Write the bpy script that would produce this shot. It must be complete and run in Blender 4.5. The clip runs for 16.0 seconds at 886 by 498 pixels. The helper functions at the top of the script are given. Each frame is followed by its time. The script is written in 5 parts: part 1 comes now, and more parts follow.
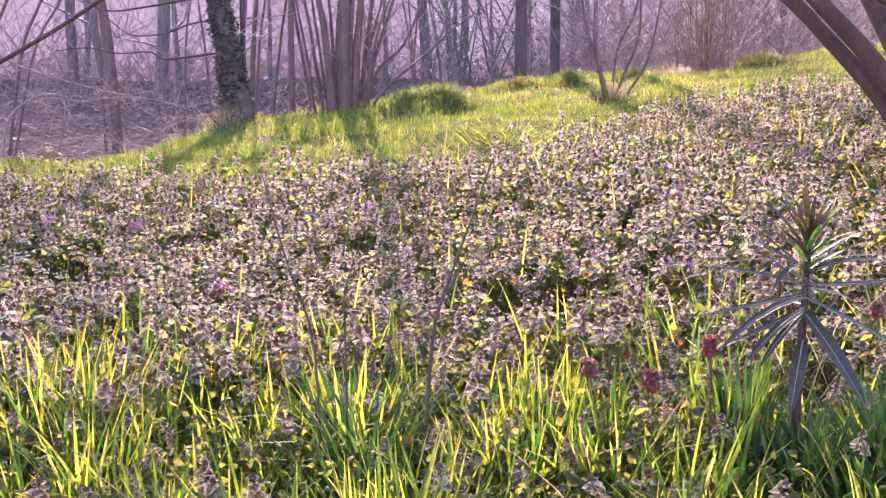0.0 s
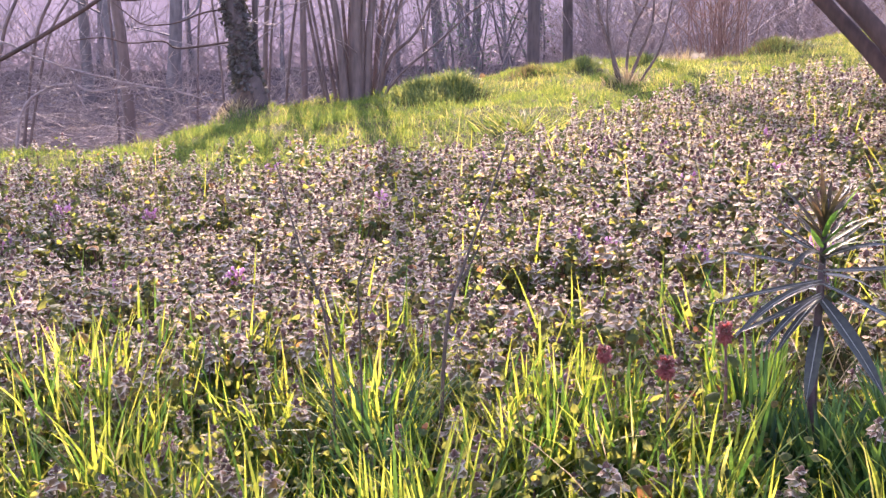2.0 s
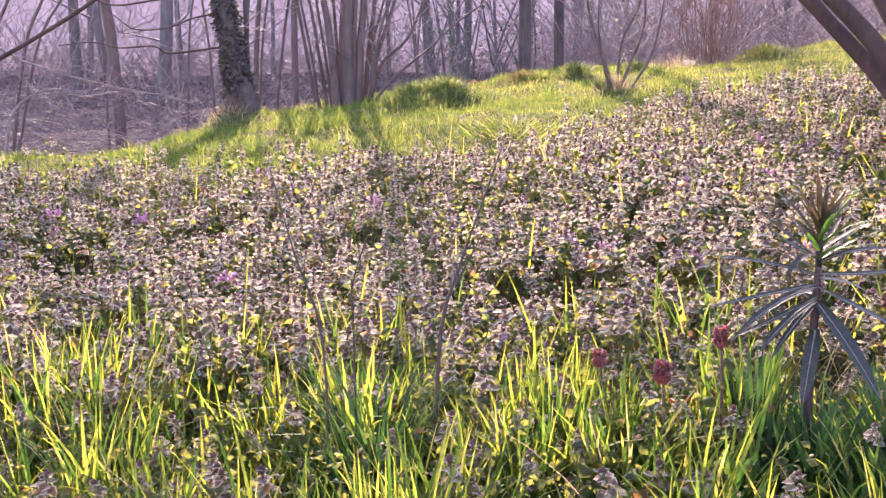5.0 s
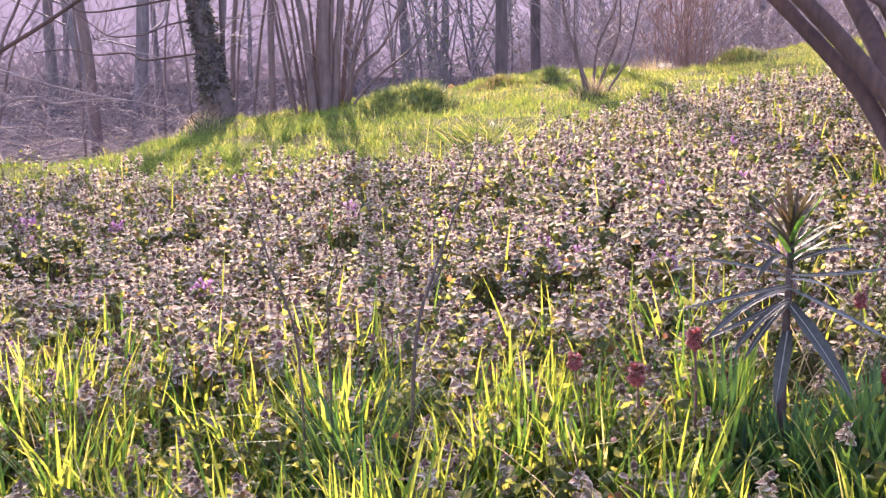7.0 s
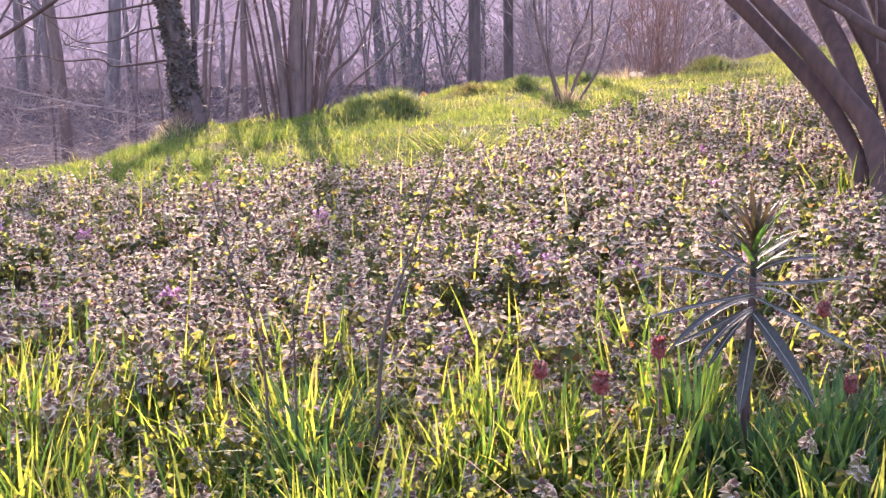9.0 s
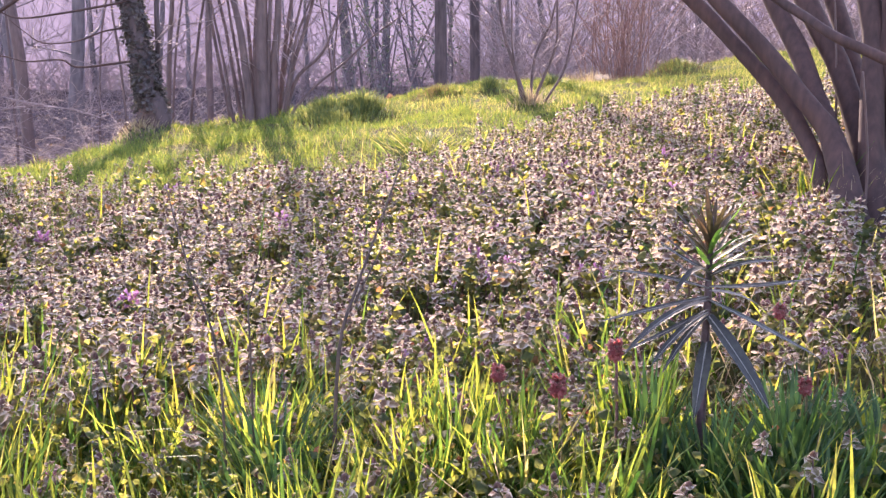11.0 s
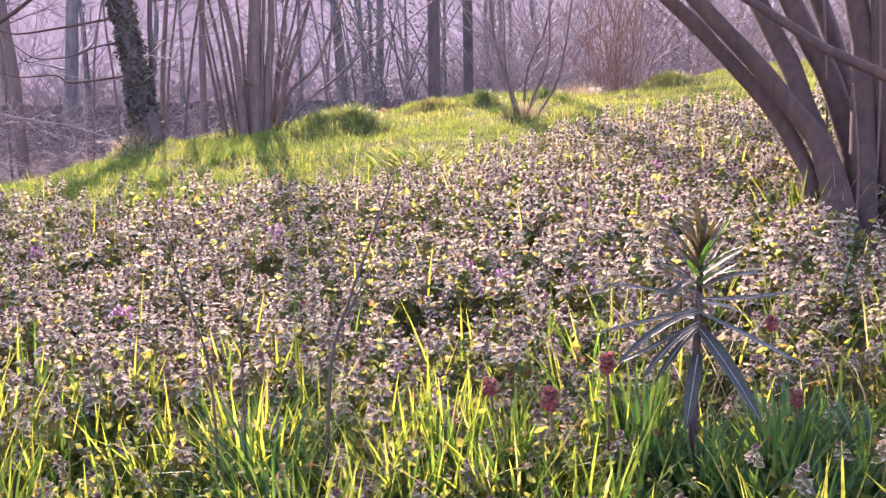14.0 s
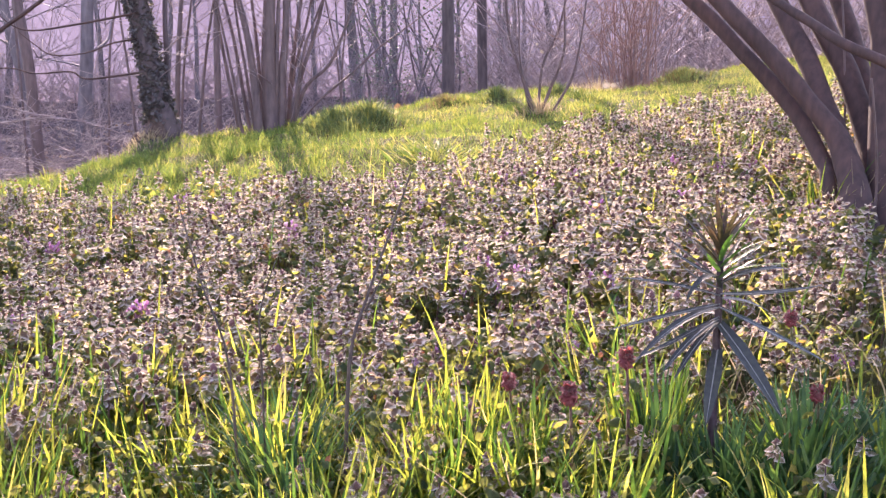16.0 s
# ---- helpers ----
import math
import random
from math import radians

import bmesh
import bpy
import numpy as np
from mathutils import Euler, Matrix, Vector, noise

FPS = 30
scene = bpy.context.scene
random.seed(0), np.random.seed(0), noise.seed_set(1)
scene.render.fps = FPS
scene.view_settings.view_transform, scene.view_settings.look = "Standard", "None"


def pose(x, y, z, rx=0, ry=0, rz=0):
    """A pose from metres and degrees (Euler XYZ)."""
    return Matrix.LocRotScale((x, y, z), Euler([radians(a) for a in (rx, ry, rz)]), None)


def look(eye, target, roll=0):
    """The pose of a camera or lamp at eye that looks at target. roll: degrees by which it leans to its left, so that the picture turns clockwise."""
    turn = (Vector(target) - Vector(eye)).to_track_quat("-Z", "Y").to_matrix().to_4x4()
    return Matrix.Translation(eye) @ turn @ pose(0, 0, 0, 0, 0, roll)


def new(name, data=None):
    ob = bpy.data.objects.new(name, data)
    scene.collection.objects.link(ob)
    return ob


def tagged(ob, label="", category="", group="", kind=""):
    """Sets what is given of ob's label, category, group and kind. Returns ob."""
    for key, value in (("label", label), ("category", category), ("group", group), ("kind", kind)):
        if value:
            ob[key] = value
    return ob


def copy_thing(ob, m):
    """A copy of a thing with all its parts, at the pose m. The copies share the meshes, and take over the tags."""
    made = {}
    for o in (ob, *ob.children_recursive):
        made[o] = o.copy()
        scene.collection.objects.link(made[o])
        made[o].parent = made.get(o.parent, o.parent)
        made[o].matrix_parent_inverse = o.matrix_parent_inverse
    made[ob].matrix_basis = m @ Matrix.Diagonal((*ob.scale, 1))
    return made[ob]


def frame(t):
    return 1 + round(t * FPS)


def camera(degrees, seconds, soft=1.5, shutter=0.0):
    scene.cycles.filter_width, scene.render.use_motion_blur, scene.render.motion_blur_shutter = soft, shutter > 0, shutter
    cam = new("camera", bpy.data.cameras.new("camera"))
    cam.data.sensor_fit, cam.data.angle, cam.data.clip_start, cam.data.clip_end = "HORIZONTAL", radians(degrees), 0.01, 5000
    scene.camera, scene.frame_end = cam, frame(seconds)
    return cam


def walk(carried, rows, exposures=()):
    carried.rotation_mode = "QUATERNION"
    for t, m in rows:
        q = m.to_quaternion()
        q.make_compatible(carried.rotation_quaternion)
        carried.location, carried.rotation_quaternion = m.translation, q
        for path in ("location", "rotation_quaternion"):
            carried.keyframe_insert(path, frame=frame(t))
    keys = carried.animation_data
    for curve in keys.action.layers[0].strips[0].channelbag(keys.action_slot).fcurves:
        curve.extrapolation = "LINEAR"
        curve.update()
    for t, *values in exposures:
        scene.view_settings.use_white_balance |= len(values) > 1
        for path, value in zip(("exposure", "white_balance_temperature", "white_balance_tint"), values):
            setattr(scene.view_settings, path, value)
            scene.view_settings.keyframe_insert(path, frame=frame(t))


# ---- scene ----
cam = camera(43.4, 16.0, soft=1.4)
PATH = [
    (0.0, 0.0, 0.0, 0.65, 80.0, -0.0, 0.0),
    (0.5, -0.0014, 0.0002, 0.6498, 79.694, 0.215, 0.373),
    (1.0, -0.0011, -0.0006, 0.6498, 79.506, 0.372, 0.573),
    (1.5, -0.0006, 0.0015, 0.6498, 79.402, 0.435, 0.621),
    (2.0, -0.0011, 0.0019, 0.649, 79.382, 0.39, 0.622),
    (2.5, -0.0023, 0.0024, 0.6493, 79.706, 0.423, 0.606),
    (3.0, -0.0029, 0.0007, 0.6487, 79.603, 0.582, 0.66),
    (3.5, -0.0047, 0.0029, 0.6482, 79.518, 0.535, 0.595),
    (6.0, -0.0074, 0.0106, 0.6406, 79.838, 0.321, -0.333),
    (6.5, -0.0035, 0.0089, 0.6432, 79.776, 0.651, -0.692),
    (7.0, 0.0001, 0.007, 0.6443, 79.944, 0.582, -0.981),
    (7.5, 0.0014, 0.0071, 0.644, 80.034, 0.544, -1.2),
    (8.0, 0.0051, 0.0077, 0.6447, 80.072, 0.363, -1.532),
    (8.5, 0.0086, 0.0072, 0.6451, 80.261, 0.345, -1.904),
    (11.0, 0.0262, 0.0118, 0.6461, 80.413, 0.065, -3.895),
    (11.5, 0.0329, 0.0111, 0.648, 80.558, 0.268, -4.353),
    (12.0, 0.0366, 0.0102, 0.6482, 80.787, 0.403, -4.708),
    (12.5, 0.0331, 0.011, 0.6469, 80.926, 0.199, -4.842),
    (13.0, 0.0302, 0.0095, 0.6463, 80.885, 0.14, -4.663),
    (13.5, 0.0304, 0.0098, 0.6461, 80.848, 0.089, -4.461),
    (14.0, 0.031, 0.0087, 0.6485, 81.06, 0.38, -4.201),
    (14.5, 0.0301, 0.0068, 0.6512, 81.281, 0.581, -3.859),
    (15.0, 0.0273, 0.0082, 0.6496, 81.312, 0.511, -3.765),
    (15.5, 0.0273, 0.0086, 0.648, 80.944, 0.565, -3.681),
    (16.0, 0.0232, 0.0097, 0.6454, 80.9, 0.408, -3.528),
]
walk(cam, [(t, pose(*p)) for t, *p in PATH], exposures=[(0.0, 1.94, 6900, 33), (16.0, 1.94, 6900, 33)])

# ---- light: low sun ahead, behind the wood ----
SUN_EL, SUN_AZ = 28.0, -5.5
world = bpy.data.worlds.new("sky")
scene.world = world
world.use_nodes = True
wn = world.node_tree.nodes
wn.clear()
sky = wn.new("ShaderNodeTexSky")
sky.sky_type, sky.sun_disc = "NISHITA", False
sky.sun_elevation, sky.sun_rotation = radians(SUN_EL), radians(SUN_AZ)
bg = wn.new("ShaderNodeBackground")
bg.inputs["Strength"].default_value = 0.23
wo = wn.new("ShaderNodeOutputWorld")
world.node_tree.links.new(sky.outputs[0], bg.inputs[0])
world.node_tree.links.new(bg.outputs[0], wo.inputs[0])
sun_data = bpy.data.lights.new("sun", "SUN")
sun_data.energy, sun_data.angle, sun_data.color = 4.8, radians(0.6), (1.0, 0.89, 0.74)
sun = new("sun", sun_data)
sd = Vector((math.sin(radians(SUN_AZ)) * math.cos(radians(SUN_EL)), math.cos(radians(SUN_AZ)) * math.cos(radians(SUN_EL)), math.sin(radians(SUN_EL))))
sun.matrix_world = look(sd * 60, (0, 0, 0))

rng = np.random.default_rng(7)
rnd = random.Random(11)


# ---- materials ----
def material(name):
    m = bpy.data.materials.new(name)
    m.use_nodes = True
    m.node_tree.nodes.clear()
    return m, m.node_tree.nodes, m.node_tree.links


def noise_node(n, l, scale, detail=4.0, stretch=None):
    co = n.new("ShaderNodeTexCoord")
    tex = n.new("ShaderNodeTexNoise")
    tex.inputs["Scale"].default_value, tex.inputs["Detail"].default_value = scale, detail
    if stretch:
        mp = n.new("ShaderNodeMapping")
        mp.inputs["Scale"].default_value = stretch
        l.new(co.outputs["Object"], mp.inputs[0])
        l.new(mp.outputs[0], tex.inputs[0])
    else:
        l.new(co.outputs["Object"], tex.inputs[0])
    return tex


def ramp(n, l, source, stops):
    r = n.new("ShaderNodeValToRGB")
    els = r.color_ramp.elements
    while len(els) < len(stops):
        els.new(0.5)
    for e, (p, c) in zip(els, stops):
        e.position, e.color = p, (*c, 1)
    l.new(source, r.inputs[0])
    return r


def one_by_one(n, l):
    """A random value for each loose piece and each object."""
    geo, info = n.new("ShaderNodeNewGeometry"), n.new("ShaderNodeObjectInfo")
    add, fr = n.new("ShaderNodeMath"), n.new("ShaderNodeMath")
    add.operation, fr.operation = "ADD", "FRACT"
    l.new(geo.outputs["Random Per Island"], add.inputs[0])
    l.new(info.outputs["Random"], add.inputs[1])
    l.new(add.outputs[0], fr.inputs[0])
    return fr.outputs[0]


def leafy(name, stops, glow_stops, through_share, rough=0.5, sheen=0.0, speckle=120.0, rim=None, shine=0.3):
    """Thin leaf: a reflecting face and light let through."""
    m, n, l = material(name)
    r = one_by_one(n, l)
    face, glow = ramp(n, l, r, stops), ramp(n, l, r, glow_stops)
    tex = noise_node(n, l, speckle, 2)
    mul = n.new("ShaderNodeMix")
    mul.data_type, mul.blend_type = "RGBA", "MULTIPLY"
    mul.inputs["Factor"].default_value = 0.55
    grey = ramp(n, l, tex.outputs[0], [(0.3, (0.45, 0.45, 0.45)), (0.7, (1.25, 1.25, 1.25))])
    l.new(face.outputs[0], mul.inputs["A"])
    l.new(grey.outputs[0], mul.inputs["B"])
    p = n.new("ShaderNodeBsdfPrincipled")
    surface = mul.outputs["Result"]
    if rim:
        # pale hairs along the leaf's margin, with rim light put into their colour
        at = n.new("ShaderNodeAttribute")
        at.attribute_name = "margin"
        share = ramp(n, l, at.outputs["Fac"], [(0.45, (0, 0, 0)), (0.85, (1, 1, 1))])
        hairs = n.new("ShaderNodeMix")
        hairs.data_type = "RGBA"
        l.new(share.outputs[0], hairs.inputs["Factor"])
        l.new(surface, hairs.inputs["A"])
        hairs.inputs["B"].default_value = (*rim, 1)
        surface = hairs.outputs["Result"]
    l.new(surface, p.inputs["Base Color"])
    p.inputs["Roughness"].default_value = rough
    p.inputs["Specular IOR Level"].default_value = shine
    p.inputs["Sheen Weight"].default_value = sheen
    p.inputs["Sheen Roughness"].default_value = 0.28
    p.inputs["Sheen Tint"].default_value = (1, 0.87, 0.74, 1)
    bump = n.new("ShaderNodeBump")
    bump.inputs["Strength"].default_value, bump.inputs["Distance"].default_value = 0.5, 0.002
    l.new(tex.outputs[0], bump.inputs["Height"])
    l.new(bump.outputs[0], p.inputs["Normal"])
    tr = n.new("ShaderNodeBsdfTranslucent")
    dim = n.new("ShaderNodeMix")
    dim.data_type, dim.blend_type = "RGBA", "MULTIPLY"
    dim.inputs["Factor"].default_value = 0.75
    l.new(glow.outputs[0], dim.inputs["A"])
    l.new(grey.outputs[0], dim.inputs["B"])
    shining = dim.outputs["Result"]
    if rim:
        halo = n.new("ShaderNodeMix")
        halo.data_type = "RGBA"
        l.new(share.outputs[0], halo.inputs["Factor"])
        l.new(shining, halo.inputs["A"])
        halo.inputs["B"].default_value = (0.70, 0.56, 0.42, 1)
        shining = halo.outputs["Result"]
    l.new(shining, tr.inputs["Color"])
    mix, out = n.new("ShaderNodeMixShader"), n.new("ShaderNodeOutputMaterial")
    mix.inputs[0].default_value = through_share
    l.new(p.outputs[0], mix.inputs[1])
    l.new(tr.outputs[0], mix.inputs[2])
    l.new(mix.outputs[0], out.inputs[0])
    return m


def woody(name, dark, light, grain=30.0, stretch=(1, 1, 0.15), rough=0.8, bump_d=0.004):
    m, n, l = material(name)
    fine = noise_node(n, l, grain, 6, stretch)
    broad = noise_node(n, l, 5.0, 3)
    add = n.new("ShaderNodeMath")
    add.operation = "MULTIPLY_ADD"
    add.inputs[1].default_value = 0.6
    l.new(fine.outputs[0], add.inputs[0])
    half = n.new("ShaderNodeMath")
    half.operation = "MULTIPLY"
    half.inputs[1].default_value = 0.4
    l.new(broad.outputs[0], half.inputs[0])
    l.new(half.outputs[0], add.inputs[2])
    c = ramp(n, l, add.outputs[0], [(0.35, dark), (0.65, light)])
    p, out = n.new("ShaderNodeBsdfPrincipled"), n.new("ShaderNodeOutputMaterial")
    p.inputs["Roughness"].default_value = rough
    l.new(c.outputs[0], p.inputs["Base Color"])
    bump = n.new("ShaderNodeBump")
    bump.inputs["Strength"].default_value, bump.inputs["Distance"].default_value = 0.7, bump_d
    l.new(fine.outputs[0], bump.inputs["Height"])
    l.new(bump.outputs[0], p.inputs["Normal"])
    l.new(p.outputs[0], out.inputs[0])
    return m


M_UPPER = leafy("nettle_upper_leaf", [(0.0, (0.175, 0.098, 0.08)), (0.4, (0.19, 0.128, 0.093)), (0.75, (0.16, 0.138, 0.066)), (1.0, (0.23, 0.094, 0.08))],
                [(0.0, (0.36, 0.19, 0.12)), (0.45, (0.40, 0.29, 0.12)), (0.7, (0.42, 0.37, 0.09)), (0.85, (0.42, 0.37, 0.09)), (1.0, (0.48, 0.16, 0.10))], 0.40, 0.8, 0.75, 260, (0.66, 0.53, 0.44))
M_LOWER = leafy("nettle_lower_leaf", [(0.0, (0.05, 0.08, 0.03)), (0.7, (0.09, 0.11, 0.04)), (1.0, (0.16, 0.09, 0.04))],
                [(0.0, (0.14, 0.16, 0.04)), (0.4, (0.26, 0.27, 0.06)), (0.7, (0.37, 0.36, 0.07)), (0.95, (0.50, 0.45, 0.075)), (1.0, (0.48, 0.2, 0.08))], 0.55, 0.6, 0.0, 200)
M_FLOWER = leafy("nettle_flower", [(0.0, (0.5, 0.22, 0.40)), (1.0, (0.6, 0.36, 0.52))], [(0.0, (0.5, 0.18, 0.36)), (1.0, (0.55, 0.3, 0.46))], 0.5, 0.5, 0.2, 400)
M_PINK = leafy("pink_bloom", [(0.0, (0.6, 0.26, 0.5)), (1.0, (0.7, 0.4, 0.62))], [(0.0, (0.55, 0.24, 0.42)), (1.0, (0.62, 0.36, 0.52))], 0.5, 0.5, 0.2, 400)
M_STEM = leafy("nettle_stem", [(0.0, (0.14, 0.06, 0.07)), (1.0, (0.13, 0.14, 0.06))], [(0.0, (0.3, 0.1, 0.08)), (1.0, (0.3, 0.3, 0.08))], 0.25, 0.5, 0.4, 200)
M_BUD = leafy("nettle_bud", [(0.0, (0.09, 0.045, 0.036)), (0.7, (0.14, 0.066, 0.052)), (1.0, (0.2, 0.09, 0.10))], [(0.0, (0.3, 0.14, 0.12)), (1.0, (0.4, 0.18, 0.15))], 0.25, 0.7, 0.4, 500)
M_RED = leafy("nettle_red_head", [(0.0, (0.22, 0.04, 0.045)), (1.0, (0.32, 0.085, 0.085))], [(0.0, (0.55, 0.07, 0.075)), (1.0, (0.6, 0.15, 0.13))], 0.35, 0.6, 0.4, 300)
M_GRASS = leafy("tall_grass", [(0.0, (0.06, 0.13, 0.02)), (0.8, (0.12, 0.18, 0.03)), (1.0, (0.3, 0.25, 0.1))],
                [(0.0, (0.03, 0.09, 0.012)), (0.32, (0.11, 0.20, 0.028)), (0.5, (0.34, 0.40, 0.045)), (0.93, (0.60, 0.57, 0.07)), (1.0, (0.55, 0.45, 0.16))], 0.6, 0.6, 0.0, 90)
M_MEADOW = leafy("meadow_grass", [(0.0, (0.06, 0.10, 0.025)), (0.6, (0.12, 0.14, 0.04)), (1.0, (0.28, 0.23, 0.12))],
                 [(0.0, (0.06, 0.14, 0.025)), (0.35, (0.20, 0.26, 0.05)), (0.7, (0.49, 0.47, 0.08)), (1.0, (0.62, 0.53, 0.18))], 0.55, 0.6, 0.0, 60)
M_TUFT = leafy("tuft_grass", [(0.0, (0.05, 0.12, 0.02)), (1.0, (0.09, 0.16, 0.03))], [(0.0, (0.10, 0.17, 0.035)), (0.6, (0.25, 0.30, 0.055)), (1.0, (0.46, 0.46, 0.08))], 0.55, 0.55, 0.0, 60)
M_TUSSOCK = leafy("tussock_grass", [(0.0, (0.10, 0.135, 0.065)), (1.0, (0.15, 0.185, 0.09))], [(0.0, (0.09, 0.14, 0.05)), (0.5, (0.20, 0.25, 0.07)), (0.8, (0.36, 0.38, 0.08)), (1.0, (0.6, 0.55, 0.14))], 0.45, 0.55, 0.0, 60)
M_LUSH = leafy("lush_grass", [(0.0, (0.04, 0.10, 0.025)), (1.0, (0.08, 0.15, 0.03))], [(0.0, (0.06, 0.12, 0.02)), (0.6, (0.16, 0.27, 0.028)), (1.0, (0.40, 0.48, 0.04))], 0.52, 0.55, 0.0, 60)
# green darkened in its own colour to stand for foreground shade
M_SHADE_GRASS = leafy("shade_toned_grass", [(0.0, (0.03, 0.075, 0.03)), (1.0, (0.06, 0.12, 0.04))], [(0.0, (0.03, 0.08, 0.025)), (0.75, (0.07, 0.15, 0.03)), (1.0, (0.22, 0.32, 0.05))], 0.36, 0.5, 0.0, 60)
M_STRAW = leafy("dry_grass", [(0.0, (0.30, 0.22, 0.13)), (1.0, (0.45, 0.35, 0.22))], [(0.0, (0.5, 0.36, 0.2)), (1.0, (0.6, 0.48, 0.3))], 0.35, 0.6, 0.0, 60)
M_DULL = leafy("dull_grass", [(0.0, (0.09, 0.08, 0.04)), (1.0, (0.18, 0.135, 0.075))], [(0.0, (0.18, 0.15, 0.05)), (1.0, (0.34, 0.25, 0.10))], 0.35, 0.7, 0.0, 60)
M_SPURGE = leafy("spurge_leaf", [(0.0, (0.032, 0.028, 0.027)), (1.0, (0.046, 0.041, 0.037))], [(0.0, (0.05, 0.09, 0.03)), (1.0, (0.08, 0.12, 0.04))], 0.08, 0.5, 0.08, 160, None, 0.35)
M_SPURGE_TOP = leafy("spurge_young_leaf", [(0.0, (0.04, 0.033, 0.02)), (1.0, (0.07, 0.048, 0.03))], [(0.0, (0.09, 0.085, 0.03)), (1.0, (0.15, 0.09, 0.045))], 0.3, 0.5, 0.1, 160)
M_SPURGE_NEW = leafy("spurge_green_leaf", [(0.0, (0.06, 0.09, 0.03)), (1.0, (0.09, 0.11, 0.04))], [(0.0, (0.10, 0.26, 0.03)), (1.0, (0.15, 0.32, 0.03))], 0.42, 0.45, 0.1, 160)
M_SPURGE_RIB = leafy("spurge_midrib", [(0.0, (0.19, 0.175, 0.165)), (1.0, (0.23, 0.21, 0.195))], [(0.0, (0.3, 0.3, 0.2)), (1.0, (0.3, 0.3, 0.2))], 0.1, 0.4, 0.0, 100)
M_SPURGE_STEM = leafy("spurge_stem", [(0.0, (0.05, 0.03, 0.038)), (1.0, (0.075, 0.042, 0.052))], [(0.0, (0.2, 0.1, 0.12)), (1.0, (0.2, 0.1, 0.12))], 0.08, 0.4, 0.2, 120)
# ivy lightened to a dull mauve, with haze put into its colour
M_IVY = leafy("hazed_ivy_leaf", [(0.0, (0.082, 0.066, 0.07)), (1.0, (0.13, 0.108, 0.106))], [(0.0, (0.09, 0.10, 0.05)), (1.0, (0.15, 0.15, 0.07))], 0.15, 0.8, 0.0, 80, None, 0.2)
M_HOLLY = leafy("glossy_leaf", [(0.0, (0.06, 0.08, 0.055)), (1.0, (0.1, 0.12, 0.085))], [(0.0, (0.1, 0.18, 0.05)), (1.0, (0.14, 0.22, 0.06))], 0.12, 0.7, 0.0, 60, None, 0.4)
M_DEAD = leafy("dead_leaf", [(0.0, (0.16, 0.09, 0.07)), (0.6, (0.26, 0.17, 0.13)), (1.0, (0.42, 0.33, 0.28))], [(0.0, (0.35, 0.2, 0.1)), (1.0, (0.5, 0.36, 0.22))], 0.25, 0.6, 0.0, 60)
M_WITHER = leafy("withered_leaf", [(0.0, (0.13, 0.05, 0.04)), (1.0, (0.26, 0.11, 0.08))], [(0.0, (0.3, 0.08, 0.05)), (1.0, (0.38, 0.18, 0.07))], 0.3, 0.7, 0.0, 90)
M_PALE = leafy("pale_dry_leaf", [(0.0, (0.30, 0.25, 0.21)), (1.0, (0.42, 0.36, 0.31))], [(0.0, (0.3, 0.25, 0.2)), (1.0, (0.36, 0.31, 0.25))], 0.3, 0.6, 0.0, 60)
M_HAZEL = woody("hazel_bark", (0.033, 0.0145, 0.013), (0.084, 0.039, 0.033), 60, (1, 1, 0.25), 0.85, 0.002)
M_COPPICE = woody("coppice_bark", (0.064, 0.035, 0.035), (0.142, 0.084, 0.077), 50, (1, 1, 0.2), 0.7, 0.003)
M_DARKBARK = woody("dark_bark", (0.04, 0.027, 0.03), (0.10, 0.07, 0.072), 40, (1, 1, 0.2), 0.9, 0.01)
# bark lifted a little to carry the same haze in its colour
M_IVYBARK = woody("hazed_ivy_tree_bark", (0.048, 0.030, 0.032), (0.105, 0.068, 0.068), 40, (1, 1, 0.2), 0.9, 0.012)
M_FARBARK = woody("wood_bark", (0.08, 0.06, 0.066), (0.165, 0.128, 0.136), 20, (1, 1, 0.15), 0.85, 0.006)
M_BRUSH = woody("brush_bark", (0.11, 0.078, 0.085), (0.25, 0.18, 0.185), 40, (1, 1, 1), 0.8, 0.001)
M_TWIG = woody("twig_bark", (0.14, 0.092, 0.096), (0.30, 0.22, 0.215), 40, (1, 1, 1), 0.8, 0.001)
M_REDTWIG = woody("red_twig_bark", (0.15, 0.075, 0.062), (0.30, 0.165, 0.135), 40, (1, 1, 1), 0.85, 0.001)
M_EARTH = woody("root_earth", (0.04, 0.021, 0.018), (0.13, 0.075, 0.06), 60, (1, 1, 1), 0.95, 0.02)
M_STALK = woody("dry_stalk_skin", (0.035, 0.02, 0.016), (0.10, 0.06, 0.042), 120, (1, 1, 0.2), 0.9, 0.0006)

# ground: soil and thatch in the meadow, leaf litter in the wood
M_GROUND, n, l = material("ground_cover")
soil_tex, litter_tex, litter_big = noise_node(n, l, 35, 8), noise_node(n, l, 22, 8), noise_node(n, l, 1.2, 5)
soil = ramp(n, l, soil_tex.outputs[0], [(0.3, (0.04, 0.036, 0.016)), (0.7, (0.105, 0.098, 0.03))])
litter = ramp(n, l, litter_tex.outputs[0], [(0.3, (0.05, 0.034, 0.034)), (0.55, (0.115, 0.08, 0.08)), (0.75, (0.21, 0.155, 0.15))])
tone = ramp(n, l, litter_big.outputs[0], [(0.3, (0.7, 0.7, 0.72)), (0.7, (1.1, 1.08, 1.1))])
mul = n.new("ShaderNodeMix")
mul.data_type, mul.blend_type = "RGBA", "MULTIPLY"
mul.inputs["Factor"].default_value = 1.0
l.new(litter.outputs[0], mul.inputs["A"])
l.new(tone.outputs[0], mul.inputs["B"])
